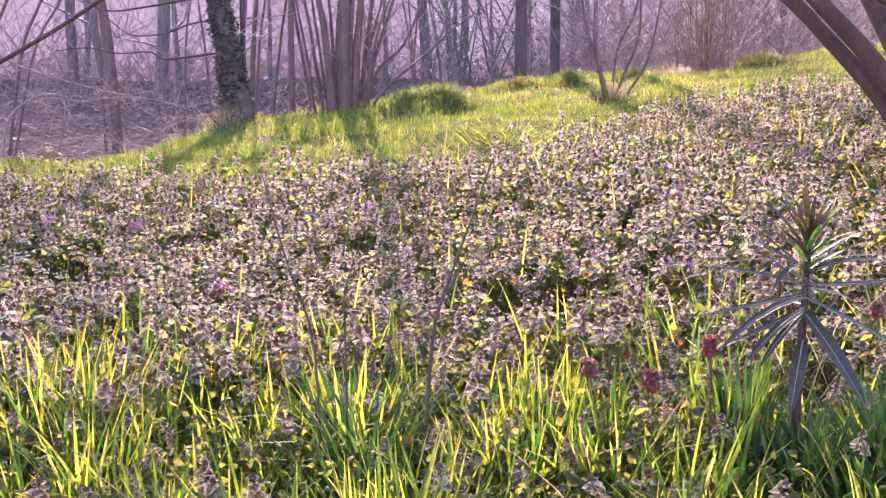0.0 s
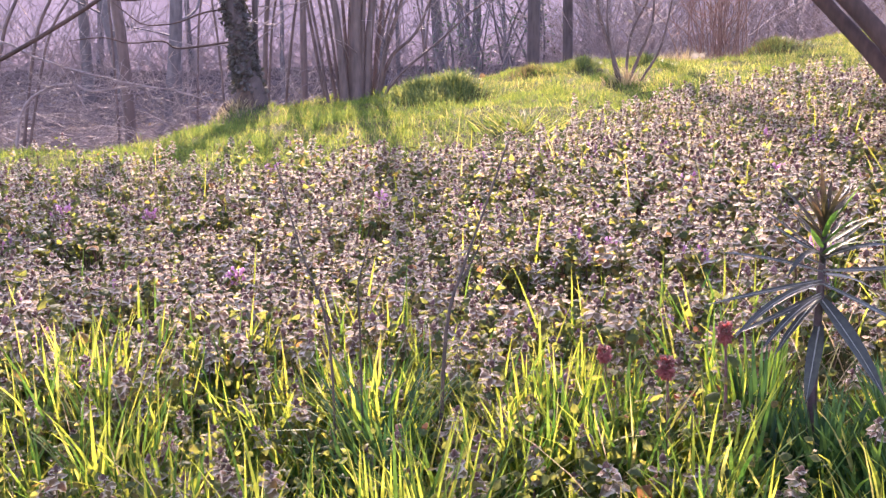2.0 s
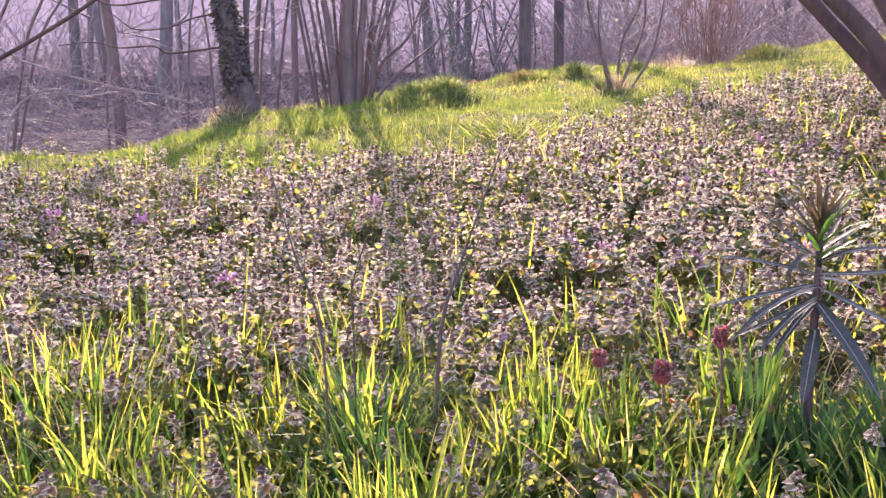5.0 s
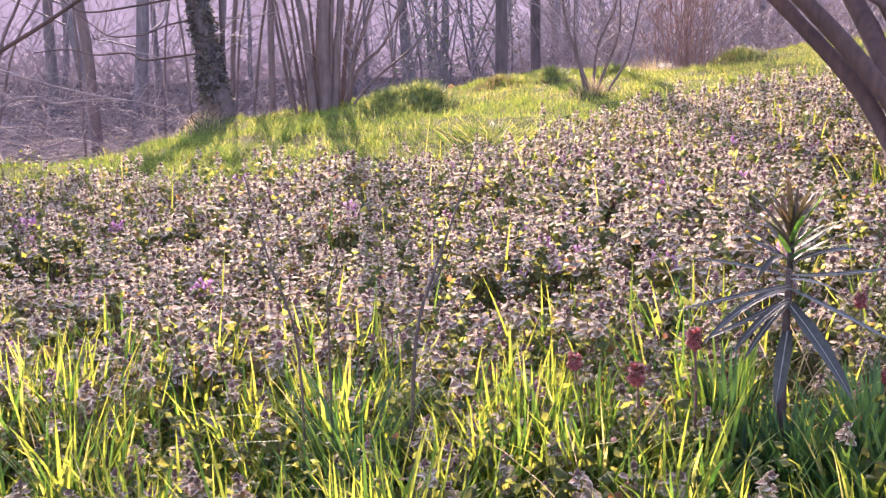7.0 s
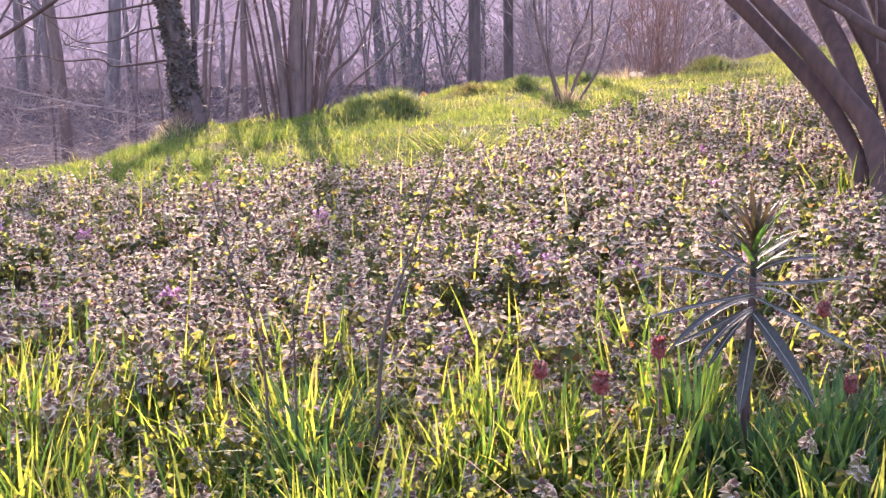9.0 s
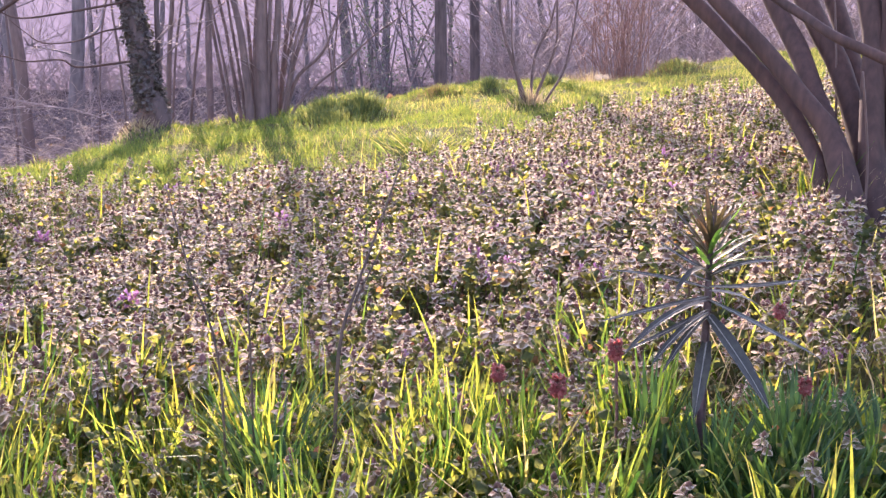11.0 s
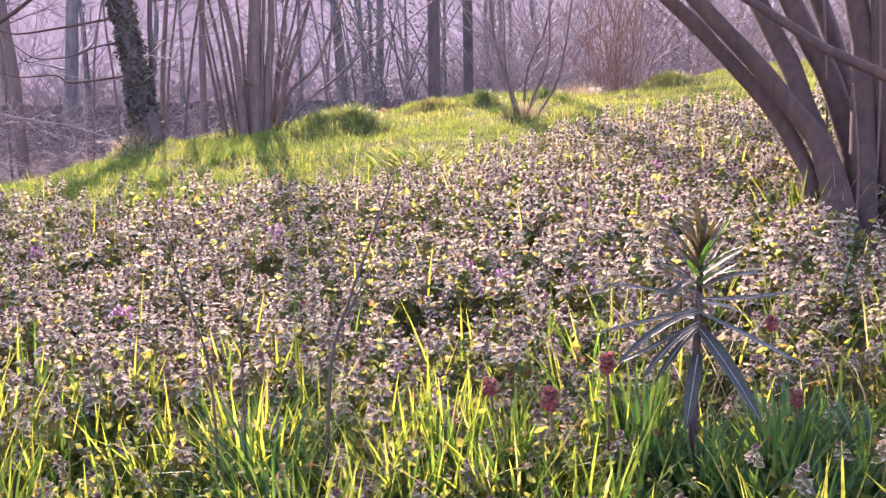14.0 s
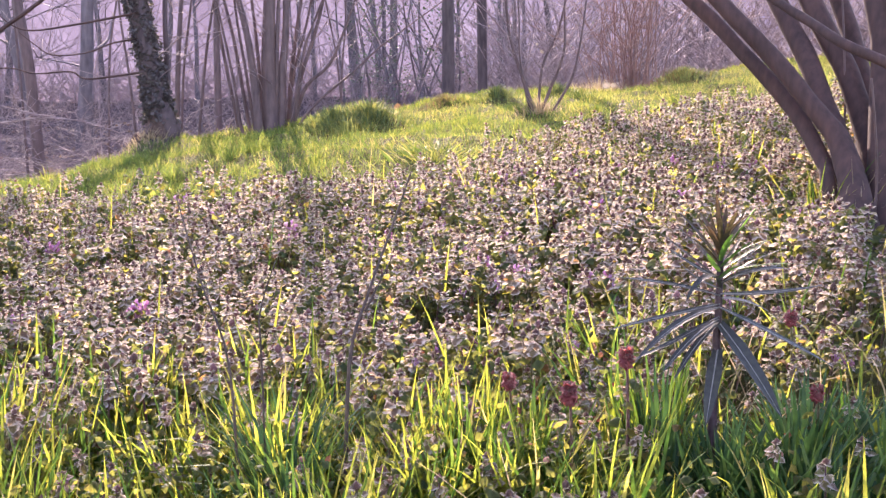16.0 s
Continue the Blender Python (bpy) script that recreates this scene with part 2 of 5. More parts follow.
att = n.new("ShaderNodeAttribute")
att.attribute_name = "litter"
mx = n.new("ShaderNodeMix")
mx.data_type = "RGBA"
l.new(att.outputs["Fac"], mx.inputs["Factor"])
l.new(soil.outputs[0], mx.inputs["A"])
l.new(mul.outputs["Result"], mx.inputs["B"])
p, out, bump = n.new("ShaderNodeBsdfPrincipled"), n.new("ShaderNodeOutputMaterial"), n.new("ShaderNodeBump")
p.inputs["Roughness"].default_value, p.inputs["Specular IOR Level"].default_value = 0.95, 0.1
bump.inputs["Strength"].default_value, bump.inputs["Distance"].default_value = 0.8, 0.05
l.new(litter_tex.outputs[0], bump.inputs["Height"])
l.new(bump.outputs[0], p.inputs["Normal"])
l.new(mx.outputs["Result"], p.inputs["Base Color"])
l.new(p.outputs[0], out.inputs[0])


# ---- the lie of the land ----
def smooth(a, b, v):
    t = np.clip((v - a) / (b - a), 0, 1)
    return t * t * (3 - 2 * t)


def crest(x):
    """How far ahead the meadow reaches before it falls to the wood."""
    x = np.asarray(x, float)
    return np.where(x > -0.9, 7.4 + 0.6 * np.clip(x, 0, 8), np.maximum(7.4 - (-0.9 - x) * 2.6, 5.0))


def height(x, y):
    x, y = np.asarray(x, float), np.asarray(y, float)
    xc, yc = np.clip(x, -4, 6), np.clip(y, -3, 14)
    g = -0.044 + 0.114 * xc + 0.0606 * yc - 0.0073 * xc * yc
    g = g - 0.045 * np.exp(-((x - 0.1) ** 2 / 0.2 + (y - 7.5) ** 2 / 0.5)) + 0.035 * np.exp(-((x - 0.48) ** 2 / 0.03 + (y - 7.3) ** 2 / 0.05))
    g = g + 0.05 * np.exp(-((x + 1.24) ** 2 / 0.06 + (y - 6.75) ** 2 / 0.15))
    # grassy hummocks
    for hx, hy, up, wide in ((-0.21, 6.33, 0.065, 0.03), (-0.01, 6.35, 0.08, 0.034), (0.80, 7.1, 0.05, 0.012), (1.22, 7.3, 0.055, 0.014), (0.15, 6.9, 0.03, 0.03)):
        g = g + up * np.exp(-((x - hx) ** 2 + (y - hy) ** 2) / wide)
    g = g + 0.014 * smooth(4.2, 5.0, y) * (np.sin(6.7 * x + 2.1 * np.sin(2.3 * y)) * np.sin(5.9 * y + 1.7 * np.sin(3.1 * x)) + 0.6 * np.sin(13.1 * x + 4.0 * y) * np.sin(11.3 * y - 3.0 * x))
    g = g + 0.06 * np.exp(-((x + 1.24) ** 2 / 0.03 + (y - 6.66) ** 2 / 0.05)) + 0.03 * np.exp(-((x + 1.42) ** 2 / 0.02 + (y - 6.6) ** 2 / 0.03))
    g = g - 0.11 * np.exp(-((x + 1.0) ** 2 / 0.5 + (y - 7.1) ** 2 / 0.9)) + 0.07 * np.exp(-((x + 1.9) ** 2 / 0.4 + (y - 4.6) ** 2 / 0.6))
    g = g - 0.085 * np.exp(-((x + 1.66) ** 2 / 0.17 + (y - 5.6) ** 2 / 0.4))
    g = g + 0.13 * np.exp(-((x - 2.35) ** 2 / 0.07 + (y - 8.4) ** 2 / 0.1)) - 0.11 * np.exp(-((x - 2.1) ** 2 / 0.5 + (y - 8.6) ** 2 / 0.9))
    g = g + 0.012 * np.sin(3.1 * x + 1.0) * np.sin(2.7 * y) + 0.006 * np.sin(9.1 * x) * np.sin(7.7 * y + 2)
    wood = -0.5 + 0.035 * np.clip(y - 9, 0, 16) + 0.16 * np.clip(y - 27, 0, 55) + 0.05 * np.clip(x, 0, 6)
    wood = wood + 0.05 * np.sin(0.9 * x + 0.5) * np.sin(0.7 * y)
    return g + (wood - g) * smooth(0.0, 2.6, y - crest(x))


def height1(x, y):
    return float(height(x, y))


def carpet_end(x):
    """How far ahead the flower carpet reaches."""
    return np.interp(np.asarray(x, float), (-1.6, -1.25, -0.8, -0.4, 0.0, 0.35, 0.47, 0.73, 1.1, 1.3, 1.8, 4.0), (4.0, 3.95, 3.78, 3.76, 3.82, 3.95, 4.25, 4.5, 4.68, 4.9, 5.1, 6.4))


# ---- mesh helpers ----
def np_mesh(name, verts, tris, index=None, mats=(), flat=False, margin=None):
    me = bpy.data.meshes.new(name)
    verts, tris = np.asarray(verts, np.float32), np.asarray(tris, np.int32)
    me.vertices.add(len(verts))
    me.vertices.foreach_set("co", verts.ravel())
    me.loops.add(tris.size)
    me.loops.foreach_set("vertex_index", tris.ravel())
    me.polygons.add(len(tris))
    me.polygons.foreach_set("loop_start", np.arange(0, tris.size, 3, dtype=np.int32))
    for m in mats:
        me.materials.append(m)
    if index is not None:
        me.polygons.foreach_set("material_index", np.asarray(index, np.int32))
    me.polygons.foreach_set("use_smooth", np.full(len(tris), not flat))
    me.update(calc_edges=True)
    me.validate()
    if margin is not None:
        me.attributes.new("margin", "FLOAT", "POINT").data.foreach_set("value", np.asarray(margin, np.float32))
    return me


def soup(pieces):
    """Joins (verts, tris) pieces into one pair of arrays."""
    vs, ts, o = [], [], 0
    for v, t in pieces:
        vs.append(np.asarray(v, float))
        ts.append(np.asarray(t, int) + o)
        o += len(v)
    return np.concatenate(vs), np.concatenate(ts)


def tube(points, radii, sides=6, wobble=0.0, seed=0):
    """A tapered stem along a smoothed line, closed at its end."""
    pts = [Vector(q) for q in points]
    fine, fr = [], []
    for i in range(len(pts) - 1):
        p0, p1, p2, p3 = pts[max(i - 1, 0)], pts[i], pts[i + 1], pts[min(i + 2, len(pts) - 1)]
        steps = (4 if len(pts) > 2 else 2) // (2 if sides == 3 else 1)
        for s in range(steps):
            t = s / steps
            fine.append(0.5 * ((2 * p1) + (p2 - p0) * t + (2 * p0 - 5 * p1 + 4 * p2 - p3) * t * t + (3 * p1 - p0 - 3 * p2 + p3) * t ** 3))
            fr.append(radii[i] + (radii[i + 1] - radii[i]) * t)
    fine.append(pts[-1])
    fr.append(radii[-1])
    v, f = [], []
    side = None
    k = len(fine)
    for i, c in enumerate(fine):
        d = (fine[min(i + 1, k - 1)] - fine[max(i - 1, 0)]).normalized()
        if side is None:
            side = d.orthogonal().normalized()
        side = (side - d * side.dot(d)).normalized()
        up = d.cross(side)
        for j in range(sides):
            a = 2 * math.pi * j / sides
            r = fr[i]
            if wobble:
                r *= 1 + wobble * noise.noise(Vector((math.cos(a) * 1.3 + seed, math.sin(a) * 1.3, i * 0.45)))
            v.append(c + (side * math.cos(a) + up * math.sin(a)) * r)
    for i in range(k - 1):
        for j in range(sides):
            a, b = i * sides + j, i * sides + (j + 1) % sides
            f += [(a, b, b + sides), (a, b + sides, a + sides)]
    v.append(fine[-1] + (fine[-1] - fine[-2]).normalized() * fr[-1])
    for j in range(sides):
        f.append(((k - 1) * sides + j, (k - 1) * sides + (j + 1) % sides, k * sides))
    return np.array([tuple(q) for q in v]), np.array(f)


def part(name, pair, mat, parent, label=""):
    ob = new(name, np_mesh(name, pair[0], pair[1], None, (mat,)))
    ob.parent = parent
    return tagged(ob, label)


def thing(name, x, y, z, label, category, group="", kind=""):
    e = new(name)
    e.empty_display_size = 0.05
    e.matrix_world = pose(x, y, z)
    return tagged(e, label, category, group, kind)


def stuff(name, pair, mats, label, category, index=None):
    return tagged(new(name, np_mesh(name, pair[0], pair[1], index, mats)), label, category, kind="stuff")


def blades(xy, z, length, width, lean, curl, heading, levels=3):
    """Grass blades: tapered strips that bow over. All arguments are arrays."""
    k = len(z)
    s = np.linspace(0, 1, levels + 1)
    dx, dy = np.cos(heading), np.sin(heading)
    V = np.zeros((k, 2 * levels + 1, 3))
    face = heading + np.pi / 2 + (np.asarray(lean) * 3.0 - 0.5)
    for i, t in enumerate(s):
        ang = lean + curl * t
        out_d = length * t * np.sin(np.clip(lean + curl * t * 0.5, -1.5, 2.4))
        up = length * t * np.cos(np.clip(ang * 0.75, -1.5, 1.9))
        cx, cy, cz = xy[:, 0] + dx * out_d, xy[:, 1] + dy * out_d, z + up
        w = width * 0.5 * (0.75 + 0.6 * t) * (1 - t ** 2.2)
        if i < levels:
            V[:, 2 * i] = np.stack([cx - np.cos(face) * w, cy - np.sin(face) * w, cz], 1)
            V[:, 2 * i + 1] = np.stack([cx + np.cos(face) * w, cy + np.sin(face) * w, cz], 1)
        else:
            V[:, 2 * i] = np.stack([cx, cy, cz], 1)
    t = []
    for i in range(levels - 1):
        a = 2 * i
        t += [(a, a + 1, a + 3), (a, a + 3, a + 2)]
    a = 2 * (levels - 1)
    t.append((a, a + 1, a + 2))
    t = np.array(t)
    T = (t[None] + (np.arange(k) * V.shape[1])[:, None, None]).reshape(-1, 3)
    return V.reshape(-1, 3), T


def patchy(x, y, scale, seed=0.0):
    return np.array([noise.noise(Vector((a * scale + seed, b * scale, seed * 1.7))) for a, b in zip(x, y)])


# ---- ground ----
u = np.linspace(-1, 1, 221)
gx = 6 * u + 294 * np.sign(u) * np.abs(u) ** 7
gy = -30 + np.concatenate([np.linspace(0, 28, 20), 28 + np.linspace(0.4, 14, 130), 42 + np.linspace(0.5, 45, 60), 87 + np.geomspace(2, 300, 20)])
GX, GY = np.meshgrid(gx, gy)
GZ = height(GX, GY)
nx, ny = len(gx), len(gy)
ii = (np.arange(ny - 1)[:, None] * nx + np.arange(nx - 1)[None]).ravel()
gt = np.concatenate([np.stack([ii, ii + 1, ii + nx + 1], 1), np.stack([ii, ii + nx + 1, ii + nx], 1)])
gme = np_mesh("ground", np.stack([GX, GY, GZ], -1).reshape(-1, 3), gt, None, (M_GROUND,))
la = gme.attributes.new("litter", "FLOAT", "POINT")
la.data.foreach_set("value", np.maximum(smooth(0.2, 0.9, GY - crest(GX)), np.exp(-((GX + 1.27) ** 2 + (GY - 6.6) ** 2) / 0.05)).ravel().astype(np.float32))
tagged(new("ground", gme), "sloping meadow soil running into brown woodland leaf litter", "ground", kind="structure")


# ---- red dead-nettle ----
def leaf_arrays(length, width, droop, fold, stations=3):
    """Heart-shaped leaf along +x, its base at the origin."""
    xs = {1: (0.42,), 2: (0.3, 0.72), 3: (0.16, 0.42, 0.75), 5: (0.08, 0.24, 0.45, 0.66, 0.85)}[stations]
    prof = lambda t: (math.sin(math.pi * min(1, t ** 0.62)) ** 0.8)
    v = [(0, 0, 0)]
    for i, t in enumerate(xs):
        jag = 1.0 + (0.1 if i % 2 else -0.06)
        w = 0.5 * width * prof(t) * jag
        z = -droop * t * t * length
        v += [(t * length, -w, z - fold * w), (t * length, 0, z), (t * length, w, z - fold * w)]
    v.append((length, 0, -droop * length))
    f = [(0, 1, 2), (0, 2, 3)]
    for i in range(len(xs) - 1):
        a = 1 + 3 * i
        f += [(a, a + 3, a + 4), (a, a + 4, a + 1), (a + 1, a + 4, a + 5), (a + 1, a + 5, a + 2)]
    a, e = 1 + 3 * (len(xs) - 1), len(v) - 1
    f += [(a, e, a + 1), (a + 1, e, a + 2)]
    return np.array(v, float), np.array(f)


def flower_arrays(size):
    """A small two-lipped bloom standing out along +x."""
    v, f = [], []
    for x, r, lift in ((0, 0.18, 0), (0.55, 0.16, 0.08), (0.85, 0.34, 0.2), (1.0, 0.2, 0.28)):
        for a in (0, 2.1, 4.2):
            v.append((x * size, r * size * math.cos(a), (lift + r * math.sin(a)) * size))
    for i in range(3):
        for j in range(3):
            a, b = 3 * i + j, 3 * i + (j + 1) % 3
            f += [(a, b, b + 3), (a, b + 3, a + 3)]
    return np.array(v), np.array(f)


def bud_arrays():
    """Pointed bud, one high and about two thirds wide."""
    v = [(0, 0, -0.5)] + [(0.32 * math.cos(a), 0.32 * math.sin(a), -0.15) for a in (0, 1.26, 2.51, 3.77, 5.03)] + [(0.2 * math.cos(a + 0.6), 0.2 * math.sin(a + 0.6), 0.25) for a in (0, 1.26, 2.51, 3.77, 5.03)] + [(0, 0, 0.5)]
    f = []
    for i in range(5):
        j = (i + 1) % 5
        f += [(0, 1 + j, 1 + i), (1 + i, 1 + j, 6 + i), (1 + j, 6 + j, 6 + i), (6 + i, 6 + j, 11)]
    return np.array(v), np.array(f)


BUD = bud_arrays()
SMALL_BUD = (np.array([(0, 0, -0.45), (0.32, 0, -0.05), (0, 0.32, -0.05), (-0.32, 0, -0.05), (0, -0.32, -0.05), (0, 0, 0.5)]), np.array([(0, 2, 1), (0, 3, 2), (0, 4, 3), (0, 1, 4), (5, 1, 2), (5, 2, 3), (5, 3, 4), (5, 4, 1)]))


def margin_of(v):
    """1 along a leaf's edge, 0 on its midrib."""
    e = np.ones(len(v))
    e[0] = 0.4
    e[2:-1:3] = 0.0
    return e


def hood_leaf(width, rise, bend, fold, stations, seed):
    """Broad wrinkled leaf along +x that arches over and hangs down, one long."""
    r = random.Random(seed)
    width, rise, bend, fold = width * r.uniform(0.88, 1.15), rise + r.uniform(-10, 10), bend * r.uniform(0.75, 1.25), fold * r.uniform(0.5, 1.6)
    xs = {1: (0.45,), 2: (0.3, 0.7), 3: (0.18, 0.46, 0.78), 5: (0.1, 0.28, 0.5, 0.7, 0.88)}[stations]

    def spine(t):
        a0, a1 = radians(rise), radians(rise - bend * t)
        k = radians(bend)
        return (math.sin(a0) - math.sin(a1)) / k, (math.cos(a1) - math.cos(a0)) / k, a1

    v = [(0, 0, 0)]
    for i, t in enumerate(xs):
        x, z, a = spine(t)
        w = 0.5 * width * math.sin(math.pi * min(1, t ** 0.62)) ** 0.8 * (1.0 + (0.1 if i % 2 else -0.06))
        px_, pz_ = math.sin(a) * fold * w, -math.cos(a) * fold * w
        v += [(x + px_, -w, z + pz_), (x, 0, z), (x + px_, w, z + pz_)]
    x, z, a = spine(1.0)
    v.append((x, 0, z))
    f = [(0, 1, 2), (0, 2, 3)]
    for i in range(len(xs) - 1):
        a = 1 + 3 * i
        f += [(a, a + 3, a + 4), (a, a + 4, a + 1), (a + 1, a + 4, a + 5), (a + 1, a + 5, a + 2)]
    a, e = 1 + 3 * (len(xs) - 1), len(v) - 1
    f += [(a, e, a + 1), (a + 1, e, a + 2)]
    v = np.array(v, float)
    for q in v[1:]:
        q += np.array([r.uniform(-0.04, 0.04), r.uniform(-0.05, 0.05), r.uniform(-0.07, 0.07)])
    return v, np.array(f)


UP_LEAF = {k: [hood_leaf(0.86, 20, 100, 0.45, k, 10 * k + q) for q in range(6)] for k in (1, 2, 3, 5)}
LOW_LEAF = {k: [hood_leaf(0.85, 15, 90, 0.9, k, 500 + 10 * k + q) for q in range(6)] for k in (1, 2, 3, 5)}
BLOOM = flower_arrays(1)


def nettle_plan(seed):
    """What one plant is made of: (piece, pose) for leaves and blooms, with the stem's height and lean."""
    r = random.Random(seed)
    h = r.uniform(0.10, 0.145)
    lean = (r.uniform(-0.025, 0.025), r.uniform(-0.025, 0.025))
    at = lambda z: (lean[0] * (z / h) ** 2, lean[1] * (z / h) ** 2, z)
    pieces = []
    turn = r.uniform(0, 90)
    bs = r.uniform(0.012, 0.017)
    pieces.append(("bud", pose(*at(h)) @ Matrix.Diagonal((bs * 1.2, bs * 1.2, bs, 1))))
    z = h - 0.001
    green = seed % 2 == 1
    for k, (size, el, num) in enumerate(((0.009, 40, 4), (0.0148, 14, 4), (0.0188, -2, 4), (0.0205, -16, 3))[:3 if green else 4]):
        for s in range(num):
            sz = size * r.uniform(0.8, 1.2)
            az = turn + 45 * k + 360 / num * s + r.uniform(-25, 25)
            pieces.append(("upper", pose(*at(z + r.uniform(-0.002, 0.002)), 0, 0, az) @ pose(0.002, 0, 0, r.uniform(-22, 22), -el - r.uniform(-14, 14), 0) @ Matrix.Diagonal((sz, sz, sz, 1))))
        z -= r.uniform(0.007, 0.0105)
    for k in range(3):
        z = h * (0.76 - 0.17 * k)
        for s in range((4 if k < 2 else 2) + (1 if green else 0)):
            size = r.uniform(0.011, 0.021) * (1.25 if green else 1.0)
            az = turn + 40 * k + 95 * s + r.uniform(-35, 35)
            reach = r.uniform(0.008, 0.030)
            pieces.append(("lower", pose(*at(z), 0, 0, az) @ pose(reach, 0, reach * 0.5, r.uniform(-50, 50), r.uniform(-70, 20), 0) @ Matrix.Diagonal((size, size, size, 1))))
    for k in range(4 if seed % 100 == 5 else 0):
        z = h - r.uniform(0.008, 0.03)
        pieces.append(("bloom", pose(*at(z), 0, 0, r.uniform(0, 360)) @ pose(0.004, 0, 0, 0, -r.uniform(25, 60), 0) @ Matrix.Diagonal((0.011, 0.011, 0.011, 1))))
    stem = tube([(0, 0, -0.02), at(h * 0.5), at(h)], [0.0022, 0.0018, 0.0012], 3)
    return h, stem, pieces


def nettle_thing(seed, label, top_mat=M_UPPER, bud_mat=M_BUD):
    h, stem, pieces = nettle_plan(seed)
    e = thing("dead_nettle", 0, 0, -50, label, "wildflower", "red dead-nettles in the carpet")
    part("stem", stem, M_STEM, e)
    shared = {"upper": [np_mesh("upper_leaf", *q, None, (top_mat,), False, margin_of(q[0])) for q in UP_LEAF[5]], "lower": [np_mesh("lower_leaf", *q, None, (M_LOWER,)) for q in LOW_LEAF[5]],
              "bloom": [np_mesh("flower", *BLOOM, None, (M_FLOWER,))], "bud": [np_mesh("bud", *BUD, None, (bud_mat,))]}
    for q, (kind, m) in enumerate(pieces):
        ob = new({"upper": "upper_leaf", "lower": "lower_leaf", "bloom": "flower", "bud": "bud"}[kind], shared[kind][q % len(shared[kind])])
        ob.parent = e
        ob.matrix_local = m
    return e


def nettle_arrays(seed, stations):
    h, stem, pieces = nettle_plan(seed)
    vs, ts, ms, es, o = [np.array(stem[0])], [np.array(stem[1])], [np.full(len(stem[1]), 2)], [np.zeros(len(stem[0]))], len(stem[0])
    for q, (kind, m) in enumerate(pieces):
        v, f = {"upper": UP_LEAF[stations][q % 6], "lower": LOW_LEAF[stations][q % 6], "bloom": BLOOM, "bud": BUD if stations == 3 else SMALL_BUD}[kind]
        mm = np.array(m)
        vs.append(v @ mm[:3, :3].T + mm[:3, 3])
        ts.append(f + o)
        ms.append(np.full(len(f), {"upper": 0, "lower": 1, "bloom": 3, "bud": 4}[kind]))
        es.append(margin_of(v) if kind == "upper" else np.zeros(len(v)))
        o += len(v)
    return np.concatenate(vs), np.concatenate(ts), np.concatenate(ms), np.concatenate(es)


# where the plants stand
# sparse spots in the carpet: centre and half widths
HOLLOWS = ((-0.60, 2.88, 0.13, 0.12), (-0.88, 2.93, 0.12, 0.10), (-0.72, 3.07, 0.12, 0.10), (-0.15, 3.05, 0.08, 0.09), (0.21, 2.05, 0.10, 0.10), (0.11, 2.13, 0.07, 0.07), (0.46, 2.14, 0.10, 0.06), (-0.88, 2.5, 0.09, 0.08), (-0.36, 2.48, 0.07, 0.07))
SP = 0.0405
cx, cy = np.meshgrid(np.arange(-2.6, 3.2, SP), np.arange(1.1, 6.2, SP))
cx, cy = cx.ravel() + rng.uniform(-0.5, 0.5, cx.size) * SP, cy.ravel() + rng.uniform(-0.5, 0.5, cy.size) * SP
over = np.maximum(-0.44 * cy - 0.15 - cx, cx - 0.53 * cy - 0.15)
inside = (over < 0) | ((over < 0.45 + 0.6 * patchy(cx, cy, 1.1, 6.0)) & (rng.random(cx.size) < 0.32))
cx, cy, over = cx[inside], cy[inside], over[inside]
pn, pm = patchy(cx, cy, 2.2, 3.0), patchy(cx, cy, 0.9, 8.0)
end = carpet_end(cx) + 0.3 * pn
start = 1.12 + 0.15 * pn
hollow = patchy(cx, cy, 5.5, 12.0)
for hx, hy, ra, rb in HOLLOWS:
    hollow = hollow - 0.75 * np.exp(-((cx - hx) / ra) ** 2 - ((cy - hy) / rb) ** 2) * rng.uniform(0.6, 1.2, cx.size)
keep = (cy < end) & (cy > start) & (pn > -0.62) & (hollow > -0.40) & (((cx - 1.21) / 0.19) ** 2 + ((cy - 2.45) / 0.28) ** 2 > rng.uniform(0.6, 1.3, cx.size))
fringe = (rng.random(cx.size) < np.where(cx < -0.5, 0.07, 0.04)) & (cy > start) & (cy < end + 0.5)
thin = rng.random(cx.size) < np.where(cx < 0.02, 0.36 + 0.58 * smooth(1.4, 1.85, cy), 0.40 + 0.54 * smooth(1.35, 1.75, cy))
stay = ((keep & thin) | fringe) & ~((cx > 0.38) & (cy < 1.5) & (rng.random(cx.size) < 0.75))
cx, cy, over = cx[stay], cy[stay], over[stay]
cz = height(cx, cy)
grow = rng.uniform(0.85, 1.28, cx.size) * (1 + 0.25 * patchy(cx, cy, 1.7, 5.0)) * (0.84 + 0.16 * smooth(1.3, 1.9, cy))
spin = rng.uniform(0, 360, cx.size)
tip = rng.uniform(-9, 9, (cx.size, 2))
# last term: greener plants by the hazel stand in for its shade
verdant = np.clip(0.3 + 1.3 * patchy(cx, cy, 1.6, 21.0) + 0.35 * smooth(2.3, 1.6, cy) + 0.3 * smooth(0.6, 1.1, cx) * smooth(3.4, 2.7, cy), 0.03, 0.9)
NEAR = np.argsort(cy + 0.15 * np.abs(cx) + 9 * (over > 0))[:200]
near_set = np.zeros(cx.size, bool)
near_set[NEAR] = True

